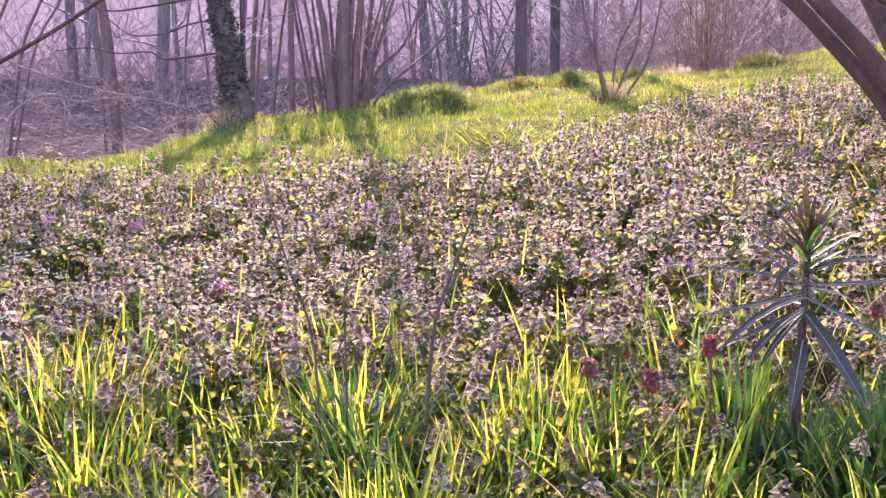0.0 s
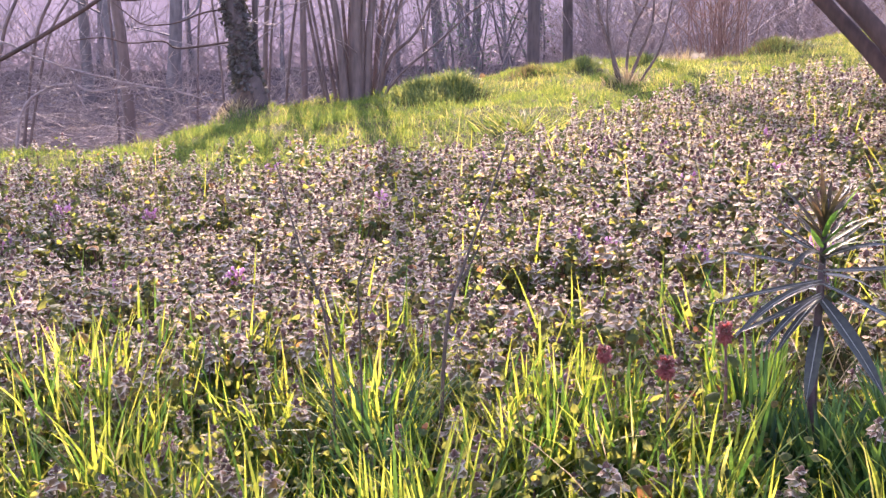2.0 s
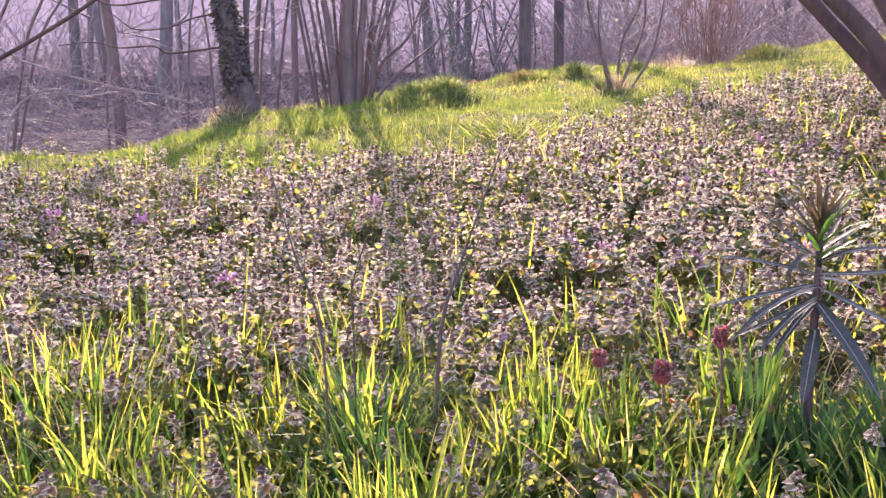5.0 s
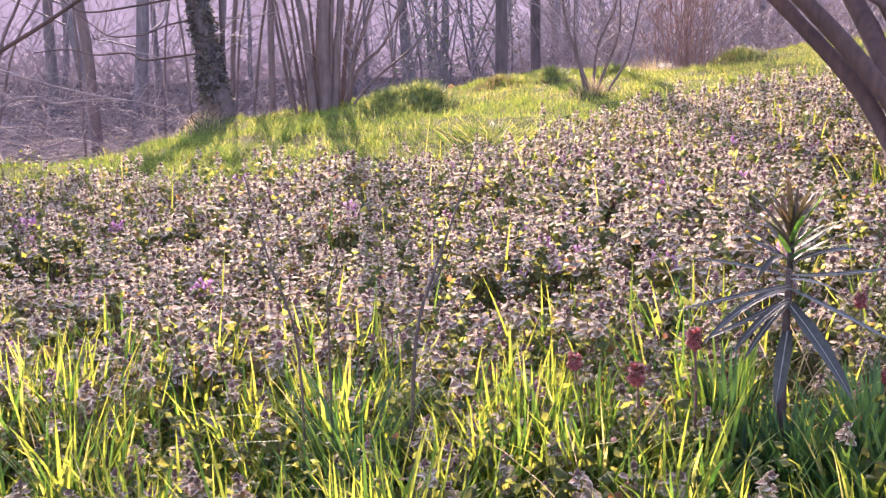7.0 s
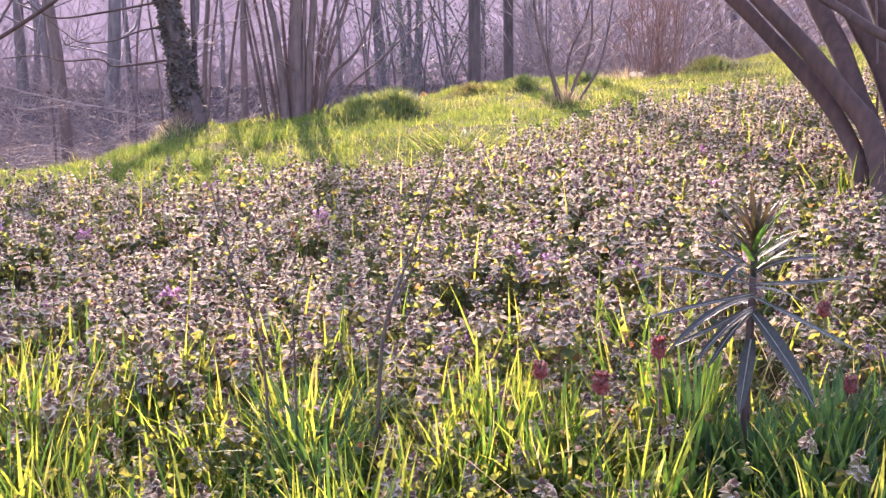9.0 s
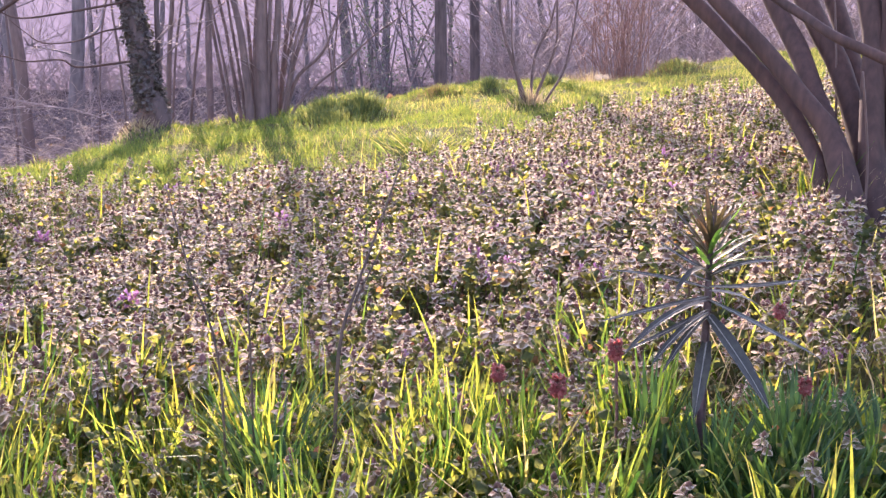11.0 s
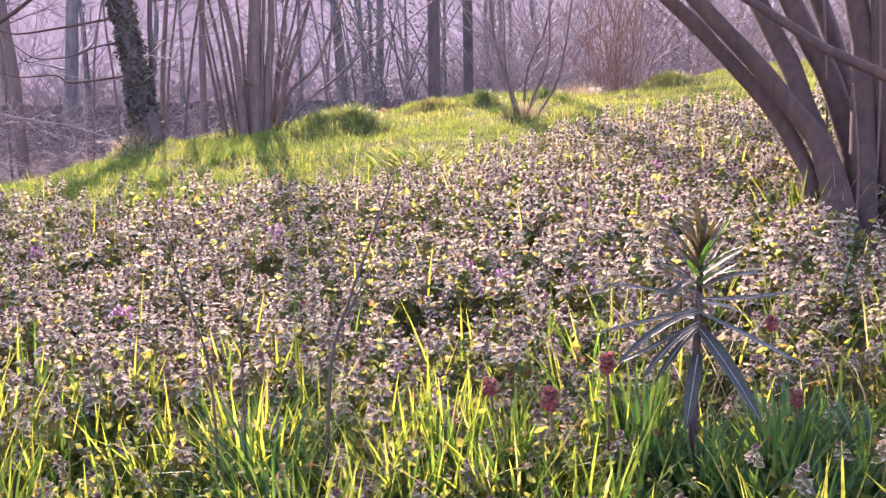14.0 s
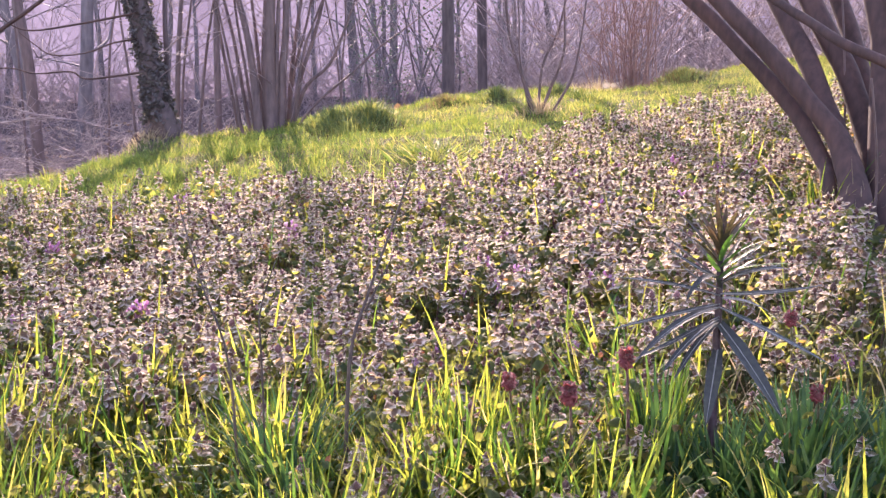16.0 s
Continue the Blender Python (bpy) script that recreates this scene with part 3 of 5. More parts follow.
LABELS = ["fuzzy mauve-leaved red dead-nettle in the dense flower carpet", "drooping dusty purple dead-nettle with small pink flowers"]
templates = []
for s in range(10):
    blooms = any(k == "bloom" for k, _ in nettle_plan(100 + s)[2])
    templates.append(nettle_thing(100 + s, LABELS[1 if blooms else 0]))
used = set()
for i in NEAR:
    k = rnd.randrange(len(templates))
    m = pose(cx[i], cy[i], cz[i], tip[i, 0], tip[i, 1], spin[i]) @ Matrix.Diagonal((grow[i], grow[i], grow[i], 1))
    if k in used:
        copy_thing(templates[k], m)
    else:
        templates[k].matrix_basis = m
        used.add(k)

far_v = {1: [nettle_arrays(400 + s, 1) for s in range(14)], 2: [nettle_arrays(200 + s, 2) for s in range(14)], 3: [nettle_arrays(300 + s, 3) for s in range(14)]}
V, T, I, E, o = [], [], [], [], 0
for i in np.nonzero(~near_set)[0]:
    pick = 2 * rnd.randrange(7) + (1 if rnd.random() < verdant[i] else 0)
    v, f, mi, me_ = far_v[1 if over[i] > 0 else 3 if cy[i] < 2.0 else 2 if cy[i] < 3.5 else 1][pick]
    m = np.array(pose(cx[i], cy[i], cz[i], tip[i, 0], tip[i, 1], spin[i]))
    V.append(v @ (m[:3, :3].T * grow[i]) + m[:3, 3])
    T.append(f + o)
    I.append(mi)
    E.append(me_)
    o += len(v)
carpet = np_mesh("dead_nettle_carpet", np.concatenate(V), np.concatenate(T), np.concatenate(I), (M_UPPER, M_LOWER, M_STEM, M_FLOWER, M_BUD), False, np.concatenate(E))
tagged(new("dead_nettle_carpet", carpet), "dense carpet of mauve red dead-nettles with small pink flowers", "wildflowers", kind="stuff")

# tall red-headed plants among the front grass
def red_head(x, y, top, wide):
    """Compact globe of small crimson leaves on a stem."""
    r = random.Random(int(x * 1000))
    z0 = height1(x, y)
    e = thing("dead_nettle", x, y, z0, "taller dead-nettle with a crimson flower head among grass", "wildflower", "crimson dead-nettles")
    h = top - z0
    part("stem", tube([(0, 0, -0.02), (0.004, 0, h * 0.5), (0, 0, h)], [0.0026, 0.0022, 0.0016], 6), M_STEM, e)
    reds = [np_mesh("crimson_leaf", *q, None, (M_RED,)) for q in LOW_LEAF[5]]
    greens = [np_mesh("lower_leaf", *q, None, (M_LOWER,)) for q in LOW_LEAF[5]]
    for k in range(64):
        t = k / 63
        el = 80 - 120 * t + r.uniform(-14, 14)
        size = wide * r.uniform(0.28, 0.42) * (1.1 - 0.6 * abs(t - 0.6))
        ob = new("crimson_leaf", reds[k % 6])
        ob.parent = e
        ob.matrix_local = pose(0, 0, h - 0.004 - wide * 0.5 * t, 0, 0, k * 137.5) @ pose(0.002, 0, 0, r.uniform(-20, 20), -el, 0) @ Matrix.Diagonal((size, size, size, 1))
    for k in range(14):
        ob = new("lower_leaf", greens[k % 6])
        ob.parent = e
        size = r.uniform(0.016, 0.026)
        ob.matrix_local = pose(0, 0, h * (0.80 - 0.05 * k), 0, 0, k * 137.5) @ pose(0.004, 0, 0, r.uniform(-40, 40), r.uniform(-45, 20), 0) @ Matrix.Diagonal((size, size, size, 1))


for x, y, top, wide in ((0.262, 1.35, 0.258, 0.036), (0.336, 1.36, 0.300, 0.034), (0.585, 1.36, 0.245, 0.028), (0.20, 1.47, 0.24, 0.03), (0.62, 1.55, 0.30, 0.028)):
    red_head(x, y, top, wide)


def pink_plant(x, y, k):
    """Dead-nettle in full bloom, with a ring of larger pink flowers."""
    r = random.Random(900 + k)
    e = nettle_thing(640 + k, "dead-nettle in full bloom with bright pink flowers")
    g = height1(x, y)
    e.matrix_world = pose(x, y, g, 0, 0, r.uniform(0, 360)) @ Matrix.Diagonal((1.12, 1.12, 1.12, 1))
    h = nettle_plan(640 + k)[0]
    bloom = np_mesh("flower", *BLOOM, None, (M_PINK,))
    for q in range(9):
        ob = new("flower", bloom)
        ob.parent = e
        sz = r.uniform(0.013, 0.018)
        ob.matrix_local = pose(0, 0, h - 0.004 - 0.002 * q, 0, 0, q * 137.5) @ pose(0.006, 0, 0, 0, -r.uniform(10, 45), 0) @ Matrix.Diagonal((sz, sz, sz, 1))


for k, (x, y) in enumerate(((-0.474, 2.263), (-0.45, 2.25), (-0.84, 3.0), (-0.594, 3.57), (0.82, 2.816), (0.32, 2.255), (0.558, 2.69), (-1.11, 3.1), (0.66, 2.0), (-0.2, 2.9), (0.95, 3.4))):
    pink_plant(x, y, k)


# ---- grass ----
def grass_field(name, label, k, box, keep_fn, length, width, lean, curl, mat, levels=3, seed=0):
    r = np.random.default_rng(seed)
    x, y = r.uniform(box[0], box[1], k), r.uniform(box[2], box[3], k)
    ok = keep_fn(x, y, r)
    x, y = x[ok], y[ok]
    c = len(x)
    ln = r.uniform(*length, c) * np.clip(1 + 0.5 * patchy(x, y, 2.5, seed + 0.5) + 0.6 * patchy(x, y, 9, seed + 3.5), 0.4, 1.8)
    pair = blades(np.stack([x, y], 1), height(x, y) - 0.01, ln, r.uniform(*width, c), r.uniform(*lean, c), r.uniform(*curl, c), r.uniform(0, 2 * np.pi, c), levels)
    return stuff(name, pair, (mat,), label, "grass")


def front(x, y, r):
    clump = 1.1 + 1.0 * np.exp(-((x - 0.2) / 0.13) ** 2) + 0.6 * np.exp(-((x + 0.12) / 0.13) ** 2) + 0.4 * np.exp(-((x - 0.45) / 0.12) ** 2)
    clump = clump * (1 - 0.7 * smooth(0.40, 0.52, x))
    clump = clump * (1 - smooth(0.0, 0.35, np.abs(x - 0.1) - 0.85)) * smooth(0.45, 0.75, y)
    return r.random(len(x)) < clump * (1 - smooth(np.where(x < 0, 1.3, 1.15), np.where(x < 0, 2.15, 2.0), y)) * (1 - 0.4 * np.exp(-((x - 0.03) / 0.08) ** 2 - ((y - 1.2) / 0.25) ** 2)) * np.clip(0.45 + 2.3 * patchy(x, y, 6, 1.0), 0.06, 1.4)


grass_field("tall_grass", "tall bright backlit grass blades in the foreground", 50000, (-1.2, 1.4, 0.5, 2.15), front, (0.05, 0.205), (0.0032, 0.0074), (0.02, 0.42), (0.0, 1.0), M_GRASS, 5, 21)


def low(x, y, r):
    return r.random(len(x)) < (1 - 0.8 * smooth(0.38, 0.5, x)) * (1 - smooth(np.where(x < 0, 1.55, 1.3), np.where(x < 0, 1.9, 1.7), y)) * np.clip(0.45 + 2.0 * patchy(x, y, 7, 4.0), 0.05, 1)


grass_field("short_grass", "short broad yellow-green grass between the tall blades", 22000, (-0.9, 1.05, 0.7, 1.9), low, (0.05, 0.13), (0.005, 0.010), (0.05, 0.7), (0.2, 1.1), M_GRASS, 3, 27)


def among(x, y, r):
    return (y < carpet_end(x)) & (x > -0.44 * y - 0.2) & (x < 0.53 * y + 0.2)


grass_field("scattered_grass", "single green grass blades growing through the flowers", 2600, (-2.2, 2.8, 1.4, 5.4), among, (0.10, 0.21), (0.003, 0.006), (0.02, 0.35), (0.0, 0.8), M_GRASS, 4, 22)


def meadow(x, y, r):
    edge = carpet_end(x) + 0.3 * patchy(x, y, 2.2, 3.0)
    return (y > edge - 0.15) & (y < crest(x) + 0.5) & (x > -0.5 * y) & (x < 0.62 * y) & ((x + 1.27) ** 2 + (y - 6.6) ** 2 > r.uniform(0.01, 0.035, len(x))) & ((x - 2.35) ** 2 / 0.16 + (y - 8.4) ** 2 / 0.16 > r.uniform(0.4, 1.3, len(x)))


def verdure(x, y):
    """Above 0 where the meadow is greener."""
    return patchy(x, y, 2.1, 31.0) + 0.5 * patchy(x, y, 6.5, 33.0) + 0.12 - 0.22 * x


def yellow(x, y, r):
    return meadow(x, y, r) & (verdure(x, y) < r.uniform(-0.15, 0.35, len(x)))


def green(x, y, r):
    return meadow(x, y, r) & (verdure(x, y) > r.uniform(-0.15, 0.35, len(x)))


# the greener patches also carry some of the bank's shade in their colour
grass_field("green_meadow_grass", "deep green grass in meadow patches, some shade in its colour", 300000, (-3.4, 4.0, 3.6, 9.0), green, (0.022, 0.062), (0.0022, 0.0042), (0.05, 0.7), (0.1, 1.1), M_TUFT, 2, 25)
grass_field("meadow_grass", "sunlit yellow-green meadow grass on the bank", 400000, (-3.4, 6.0, 3.6, 11.5), yellow, (0.020, 0.062), (0.0022, 0.0045), (0.05, 0.7), (0.1, 1.1), M_MEADOW, 2, 23)


def dry(x, y, r):
    return meadow(x, y, r) & (patchy(x, y, 1.9, 15.0) > 0.12)


grass_field("dry_grass", "patches of withered straw-coloured grass in the meadow", 45000, (-3.4, 6.0, 3.9, 11.5), dry, (0.02, 0.06), (0.002, 0.004), (0.1, 0.9), (0.1, 1.1), M_DULL, 2, 28)


def around(x, y, r):
    return ((y < 0.62) | (x < -0.44 * y - 0.2) | (x > 0.53 * y + 0.2)) & ((x * x + y * y) > 0.2) & (y < crest(x) + 0.3) & ((x < -0.5 * y) | (x > 0.62 * y) | (y < 4.2))


grass_field("surrounding_grass", "rough green grass round the flower carpet", 50000, (-6, 7, -3.5, 8), around, (0.07, 0.15), (0.006, 0.010), (0.05, 0.6), (0.1, 1.0), M_TUFT, 2, 24)


def tuft(x, y, spread, k, length, label, mat=M_TUFT, seed=0, wide=0.005, lean=(0.03, 0.5), curl=(0.2, 1.1)):
    r = np.random.default_rng(seed)
    a, d = r.uniform(0, 2 * np.pi, k), np.abs(r.normal(0, spread, k))
    px, py = x + np.cos(a) * d, y + np.sin(a) * d
    ln = r.uniform(*length, k) * (1 - 0.4 * np.clip(d / (spread * 2.5), 0, 1))
    return stuff("grass_tuft", blades(np.stack([px, py], 1), height(px, py) - 0.01, ln, r.uniform(0.6, 1.1, k) * wide, r.uniform(*lean, k), r.uniform(*curl, k), a + r.normal(0, 0.5, k), 4),
                 (mat,), label, "grass tuft")


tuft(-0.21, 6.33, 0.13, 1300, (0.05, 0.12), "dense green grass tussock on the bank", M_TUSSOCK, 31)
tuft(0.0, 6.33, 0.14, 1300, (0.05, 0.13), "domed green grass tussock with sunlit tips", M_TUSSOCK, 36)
# yellower crown over a greener foot paints the tussock's lit crest and shaded face
tuft(-0.08, 6.45, 0.16, 900, (0.05, 0.11), "yellow grass on the tussock's crown, coloured as a lit crest", M_MEADOW, 47)
tuft(-0.12, 6.16, 0.12, 900, (0.05, 0.11), "greener grass at the tussock's foot, coloured as its shaded face", M_TUSSOCK, 45)
tuft(0.80, 7.1, 0.08, 700, (0.04, 0.10), "rounded green grass tussock on the rise", M_TUSSOCK, 32)
tuft(1.22, 7.3, 0.09, 800, (0.04, 0.10), "rounded green grass tussock on the rise", M_TUSSOCK, 33)
hummock_rng = random.Random(81)
for k in range(56):
    y = hummock_rng.uniform(4.6, 7.6)
    x = hummock_rng.uniform(-0.30, 0.36) * y
    if y > float(carpet_end(x)) + 0.15 and y < float(crest(x)) - 0.1:
        tuft(x, y, hummock_rng.uniform(0.03, 0.06), 110, (0.05, 0.105), "small grass tuft standing proud of the meadow", M_TUFT if k % 3 else M_MEADOW, 300 + k, 0.004)
tuft(0.30, 4.75, 0.16, 240, (0.09, 0.17), "spreading tuft of bright broad grass blades", M_MEADOW, 34, 0.008, (0.6, 1.15))
tuft(2.35, 8.35, 0.20, 700, (0.04, 0.09), "dull mound of dry brownish grass", M_DULL, 35)
tuft(2.35, 8.33, 0.20, 1300, (0.04, 0.10), "grey-green grass over the dull mound", M_TUSSOCK, 46)
tuft(0.48, 7.28, 0.12, 700, (0.03, 0.08), "low patch of withered brown grass on the crest", M_DULL, 37)
tuft(1.65, 8.1, 0.16, 200, (0.08, 0.18), "pale straw-coloured dry grass at the shrub's foot", M_STRAW, 38)
tuft(0.95, 6.25, 0.07, 160, (0.08, 0.16), "dry grass at the foot of a bare shrub", M_STRAW, 39)
tuft(-1.27, 6.52, 0.11, 420, (0.04, 0.10), "withered grass round the foot of the ivy tree", M_STRAW, 40)
tuft(1.12, 2.72, 0.09, 45, (0.14, 0.3), "yellow-green grass blades beside the hazel", M_GRASS, 42, 0.006)
for k, (x, y, spread, num) in enumerate(((0.10, 1.42, 0.07, 150), (0.22, 1.36, 0.06, 130), (0.03, 1.5, 0.05, 60), (-0.27, 1.6, 0.07, 80), (-0.12, 1.6, 0.07, 150), (-0.5, 1.52, 0.07, 50), (0.14, 1.5, 0.05, 40), (-0.36, 1.72, 0.05, 40))):
    tuft(x, y, spread, num, (0.10, 0.23), "loose clump of bright yellow-green grass blades", M_GRASS, 50 + k, 0.007, (0.02, 0.4))
tuft(-0.07, 1.33, 0.07, 220, (0.06, 0.15), "deep green grass painted as shade at the clump's foot", M_SHADE_GRASS, 69, 0.008, (0.03, 0.5))
tuft(-0.10, 1.47, 0.06, 240, (0.12, 0.25), "dense clump of tall green grass among the flowers, shade in its colour", M_SHADE_GRASS, 64, 0.0075, (0.02, 0.3))
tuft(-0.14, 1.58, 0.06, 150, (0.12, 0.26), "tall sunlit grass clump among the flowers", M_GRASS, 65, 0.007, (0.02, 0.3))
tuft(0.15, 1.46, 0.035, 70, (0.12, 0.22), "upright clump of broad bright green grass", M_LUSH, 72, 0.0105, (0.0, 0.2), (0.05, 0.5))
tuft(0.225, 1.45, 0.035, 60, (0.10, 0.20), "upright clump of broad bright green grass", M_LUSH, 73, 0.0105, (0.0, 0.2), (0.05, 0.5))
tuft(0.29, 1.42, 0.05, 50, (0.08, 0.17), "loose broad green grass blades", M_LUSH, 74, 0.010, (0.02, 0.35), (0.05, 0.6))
tuft(0.393, 1.405, 0.03, 90, (0.12, 0.22), "green blades darkened as shade in the clump beside the spurge", M_SHADE_GRASS, 75, 0.011, (0.0, 0.16), (0.05, 0.4))
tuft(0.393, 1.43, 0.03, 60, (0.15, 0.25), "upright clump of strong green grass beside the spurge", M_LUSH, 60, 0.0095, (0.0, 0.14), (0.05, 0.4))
tuft(0.385, 1.32, 0.045, 170, (0.07, 0.14), "green grass darkened as shade before the upright clump", M_SHADE_GRASS, 70, 0.0115, (0.02, 0.45), (0.1, 0.7))
tuft(0.52, 1.27, 0.06, 170, (0.08, 0.17), "green grass clump darkened as shade at the spurge's foot", M_SHADE_GRASS, 61, 0.011, (0.03, 0.5), (0.1, 0.8))
tuft(0.565, 1.35, 0.05, 200, (0.10, 0.20), "dense green grass darkened as shade behind the spurge's leaves", M_SHADE_GRASS, 71, 0.011, (0.02, 0.45), (0.1, 0.7))
tuft(0.66, 1.30, 0.08, 260, (0.07, 0.18), "dense green grass darkened as shade beyond the spurge", M_SHADE_GRASS, 67, 0.011, (0.05, 0.6), (0.1, 0.8))
tuft(0.55, 1.20, 0.08, 260, (0.06, 0.16), "dense green grass darkened as shade before the spurge", M_SHADE_GRASS, 68, 0.011, (0.05, 0.6), (0.1, 0.8))
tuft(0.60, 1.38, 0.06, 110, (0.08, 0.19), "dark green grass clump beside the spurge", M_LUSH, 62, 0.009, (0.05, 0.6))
tuft(0.452, 1.31, 0.028, 150, (0.10, 0.18), "green grass blades darkened as shade before the spurge's stem", M_SHADE_GRASS, 66, 0.010, (0.0, 0.3), (0.05, 0.5))
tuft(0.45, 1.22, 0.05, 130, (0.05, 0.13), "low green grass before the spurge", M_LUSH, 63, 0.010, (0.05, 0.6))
tuft(0.96, 2.40, 0.05, 16, (0.12, 0.22), "few thin yellow grass blades among the flowers", M_GRASS, 43, 0.004)
tuft(1.06, 2.74, 0.05, 26, (0.14, 0.26), "thin yellow-green grass blades beside the hazel", M_GRASS, 44, 0.004)
tuft(1.22, 2.75, 0.1, 140, (0.12, 0.28), "pale dry grass stalks at the hazel's foot", M_STRAW, 41, 0.003)


# ---- caper spurge ----
def lance(length, width, start_el, bend, rib=False, n_seg=7):
    """Long narrow leaf that leaves the stem along +x and bows down."""
    v, f = [], []
    x = z = 0.0
    for i in range(n_seg + 1):
        t = i / n_seg
        ang = radians(start_el - bend * t)
        w = 0.5 * width * min(1, 0.55 + 1.8 * t) * (1 - t ** 4)
        nx_, nz_ = -math.sin(ang), math.cos(ang)
        if rib:
            w, up = 0.0011 * (1 - 0.75 * t), 0.0007
            v += [(x + nx_ * up, -w, z + nz_ * up), (x + nx_ * up * 2, 0, z + nz_ * up * 2), (x + nx_ * up, w, z + nz_ * up)]
        else:
            v += [(x + nx_ * w * 0.25, -w, z + nz_ * w * 0.25), (x, 0, z), (x + nx_ * w * 0.25, w, z + nz_ * w * 0.25)]
        x += math.cos(ang) * length / n_seg
        z += math.sin(ang) * length / n_seg
    for i in range(n_seg):
        a = 3 * i
        f += [(a, a + 3, a + 4), (a, a + 4, a + 1), (a + 1, a + 4, a + 5), (a + 1, a + 5, a + 2)]
    return np.array(v), np.array(f)


SX, SY = 0.455, 1.365
SZ = height1(SX, SY)
spurge = thing("caper_spurge", SX, SY, SZ, "caper spurge with dark blue-green lance leaves and purplish stem", "plant")
part("stem", tube([(0, 0, -0.02), (-0.004, 0, 0.12), (0.0, 0.004, 0.26), (0.002, 0.006, 0.37)], [0.0065, 0.006, 0.005, 0.003], 10), M_SPURGE_STEM, spurge, "purplish upright stem")
# azimuth, height on the stem, length, width, first rise, bend
SPURGE = [(175, .280, .134, .010, 17, 13), (195, .269, .153, .010, -8, 2), (215, .265, .159, .012, 0, 48), (200, .253, .128, .0095, -27, -11), (225, .249, .134, .0115, -6, 38), (230, .246, .125, .010, -12, 36),
          (220, .291, .095, .010, 52, 142), (10, .296, .100, .010, 26, 40), (0, .282, .135, .011, -2, -15), (20, .277, .125, .012, -9, 33), (-12, .265, .170, .0135, -28, 3), (-60, .245, .141, .025, -43, 15),
          (250, .212, .110, .019, -42, 20), (160, .300, .076, .010, 28, -11), (190, .289, .074, .010, 20, -29), (-20, .300, .073, .010, 48, 5), (100, .255, .12, .014, -5, 40), (60, .25, .11, .013, -12, 40), (130, .235, .1, .013, -20, 35)]
for az, z, ln, wd, el, bend in SPURGE:
    leaf = part("leaf", lance(ln, wd, el, bend), M_SPURGE, spurge, "dark blue-green drooping leaf with a pale midrib")
    leaf.matrix_local = pose(0, 0, z, 0, 0, az) @ pose(0, 0, 0, 18 * math.cos(radians(az)), 0, 0)
    part("midrib", lance(ln * 0.97, wd, el, bend, True), M_SPURGE_RIB, leaf)
for k in range(34):
    az, z = k * 137.5, 0.298 + 0.0016 * k
    leaf = part("young_leaf", lance(rnd.uniform(0.085, 0.115) - 0.0014 * k, 0.0078, 22 + 1.3 * k + rnd.uniform(-12, 12), rnd.uniform(-12, 30)), M_SPURGE_NEW if k in (2, 5, 7, 8, 10, 13, 15, 18) else M_SPURGE_TOP, spurge, "upright brownish-green young leaf")
    leaf.matrix_local = pose(0, 0.004, z, 0, 0, az)

# ---- dry stalks ----
def stalk(points, r0, side, label):
    x, y = points[0][:2]
    z = height1(x, y)
    e = thing("dry_stalk", x, y, z, label, "stalk", "dry stalks in the grass")
    loc = [(a - x, b - y, c - z) for a, b, c in [(x, y, z - 0.01)] + points[1:]]
    part("stem", tube(loc, list(np.linspace(r0, r0 * 0.45, len(loc))), 6), M_STALK, e)
    for a, b, r in side:
        part("side_branch", tube([tuple(np.subtract(q, (x, y, z))) for q in (a, b)], [r, r * 0.4], 5), M_STALK, e)


stalk([(-0.168, 1.45, 0), (-0.175, 1.47, 0.25), (-0.222, 1.55, 0.36), (-0.27, 1.66, 0.468)], 0.0023, [], "thin bare brown stalk leaning in the grass")
stalk([(-0.026, 1.44, 0), (-0.016, 1.47, 0.255), (0.010, 1.55, 0.335), (0.043, 1.63, 0.41), (0.078, 1.71, 0.493)], 0.0031, [((0.006, 1.53, 0.315), (0.046, 1.58, 0.385), 0.0019)], "bare brown forked stalk leaning in the grass")
stalk([(-0.13, 1.46, 0), (-0.133, 1.47, 0.27), (-0.135, 1.49, 0.325), (-0.115, 1.52, 0.39)], 0.0018, [], "short thin brown stalk among the grass")


# ---- hazels, trees and shrubs ----
def woody_plant(name, base, stems, label, category, mat, sides=8, wobble=0.12, stem_name="stem", group=""):
    """stems: (points, radii) in world metres; each is a part."""
    bx, by, bz = base
    e = thing(name, bx, by, bz, label, category, group)
    for i, (pts, rad) in enumerate(stems):
        part(stem_name, tube([tuple(np.subtract(q, base)) for q in pts], rad, sides, wobble, i * 3.7), mat, e)
    return e


def local(pair, base):
    return pair[0] - np.array(base), pair[1]


def onward(pts, rad, top, r, keep_r=0.66):
    """Carries a stem on above the last point to the height top, thinning out."""
    a, b = np.array(pts[-2]), np.array(pts[-1])
    d = (b - a) / max(b[2] - a[2], 0.05)
    out, rr = list(pts), list(rad)
    z = b[2]
    while z < top:
        step = min(0.7, top - z + 0.05)
        d = d * np.array([1.05, 1.05, 1]) + np.array([r.uniform(-0.1, 0.1), r.uniform(-0.1, 0.1), 0])
        b = b + d * step
        z = b[2]
        out.append(tuple(b))
        rr.append(max(rr[-1] * keep_r, 0.004))
    return out, rr


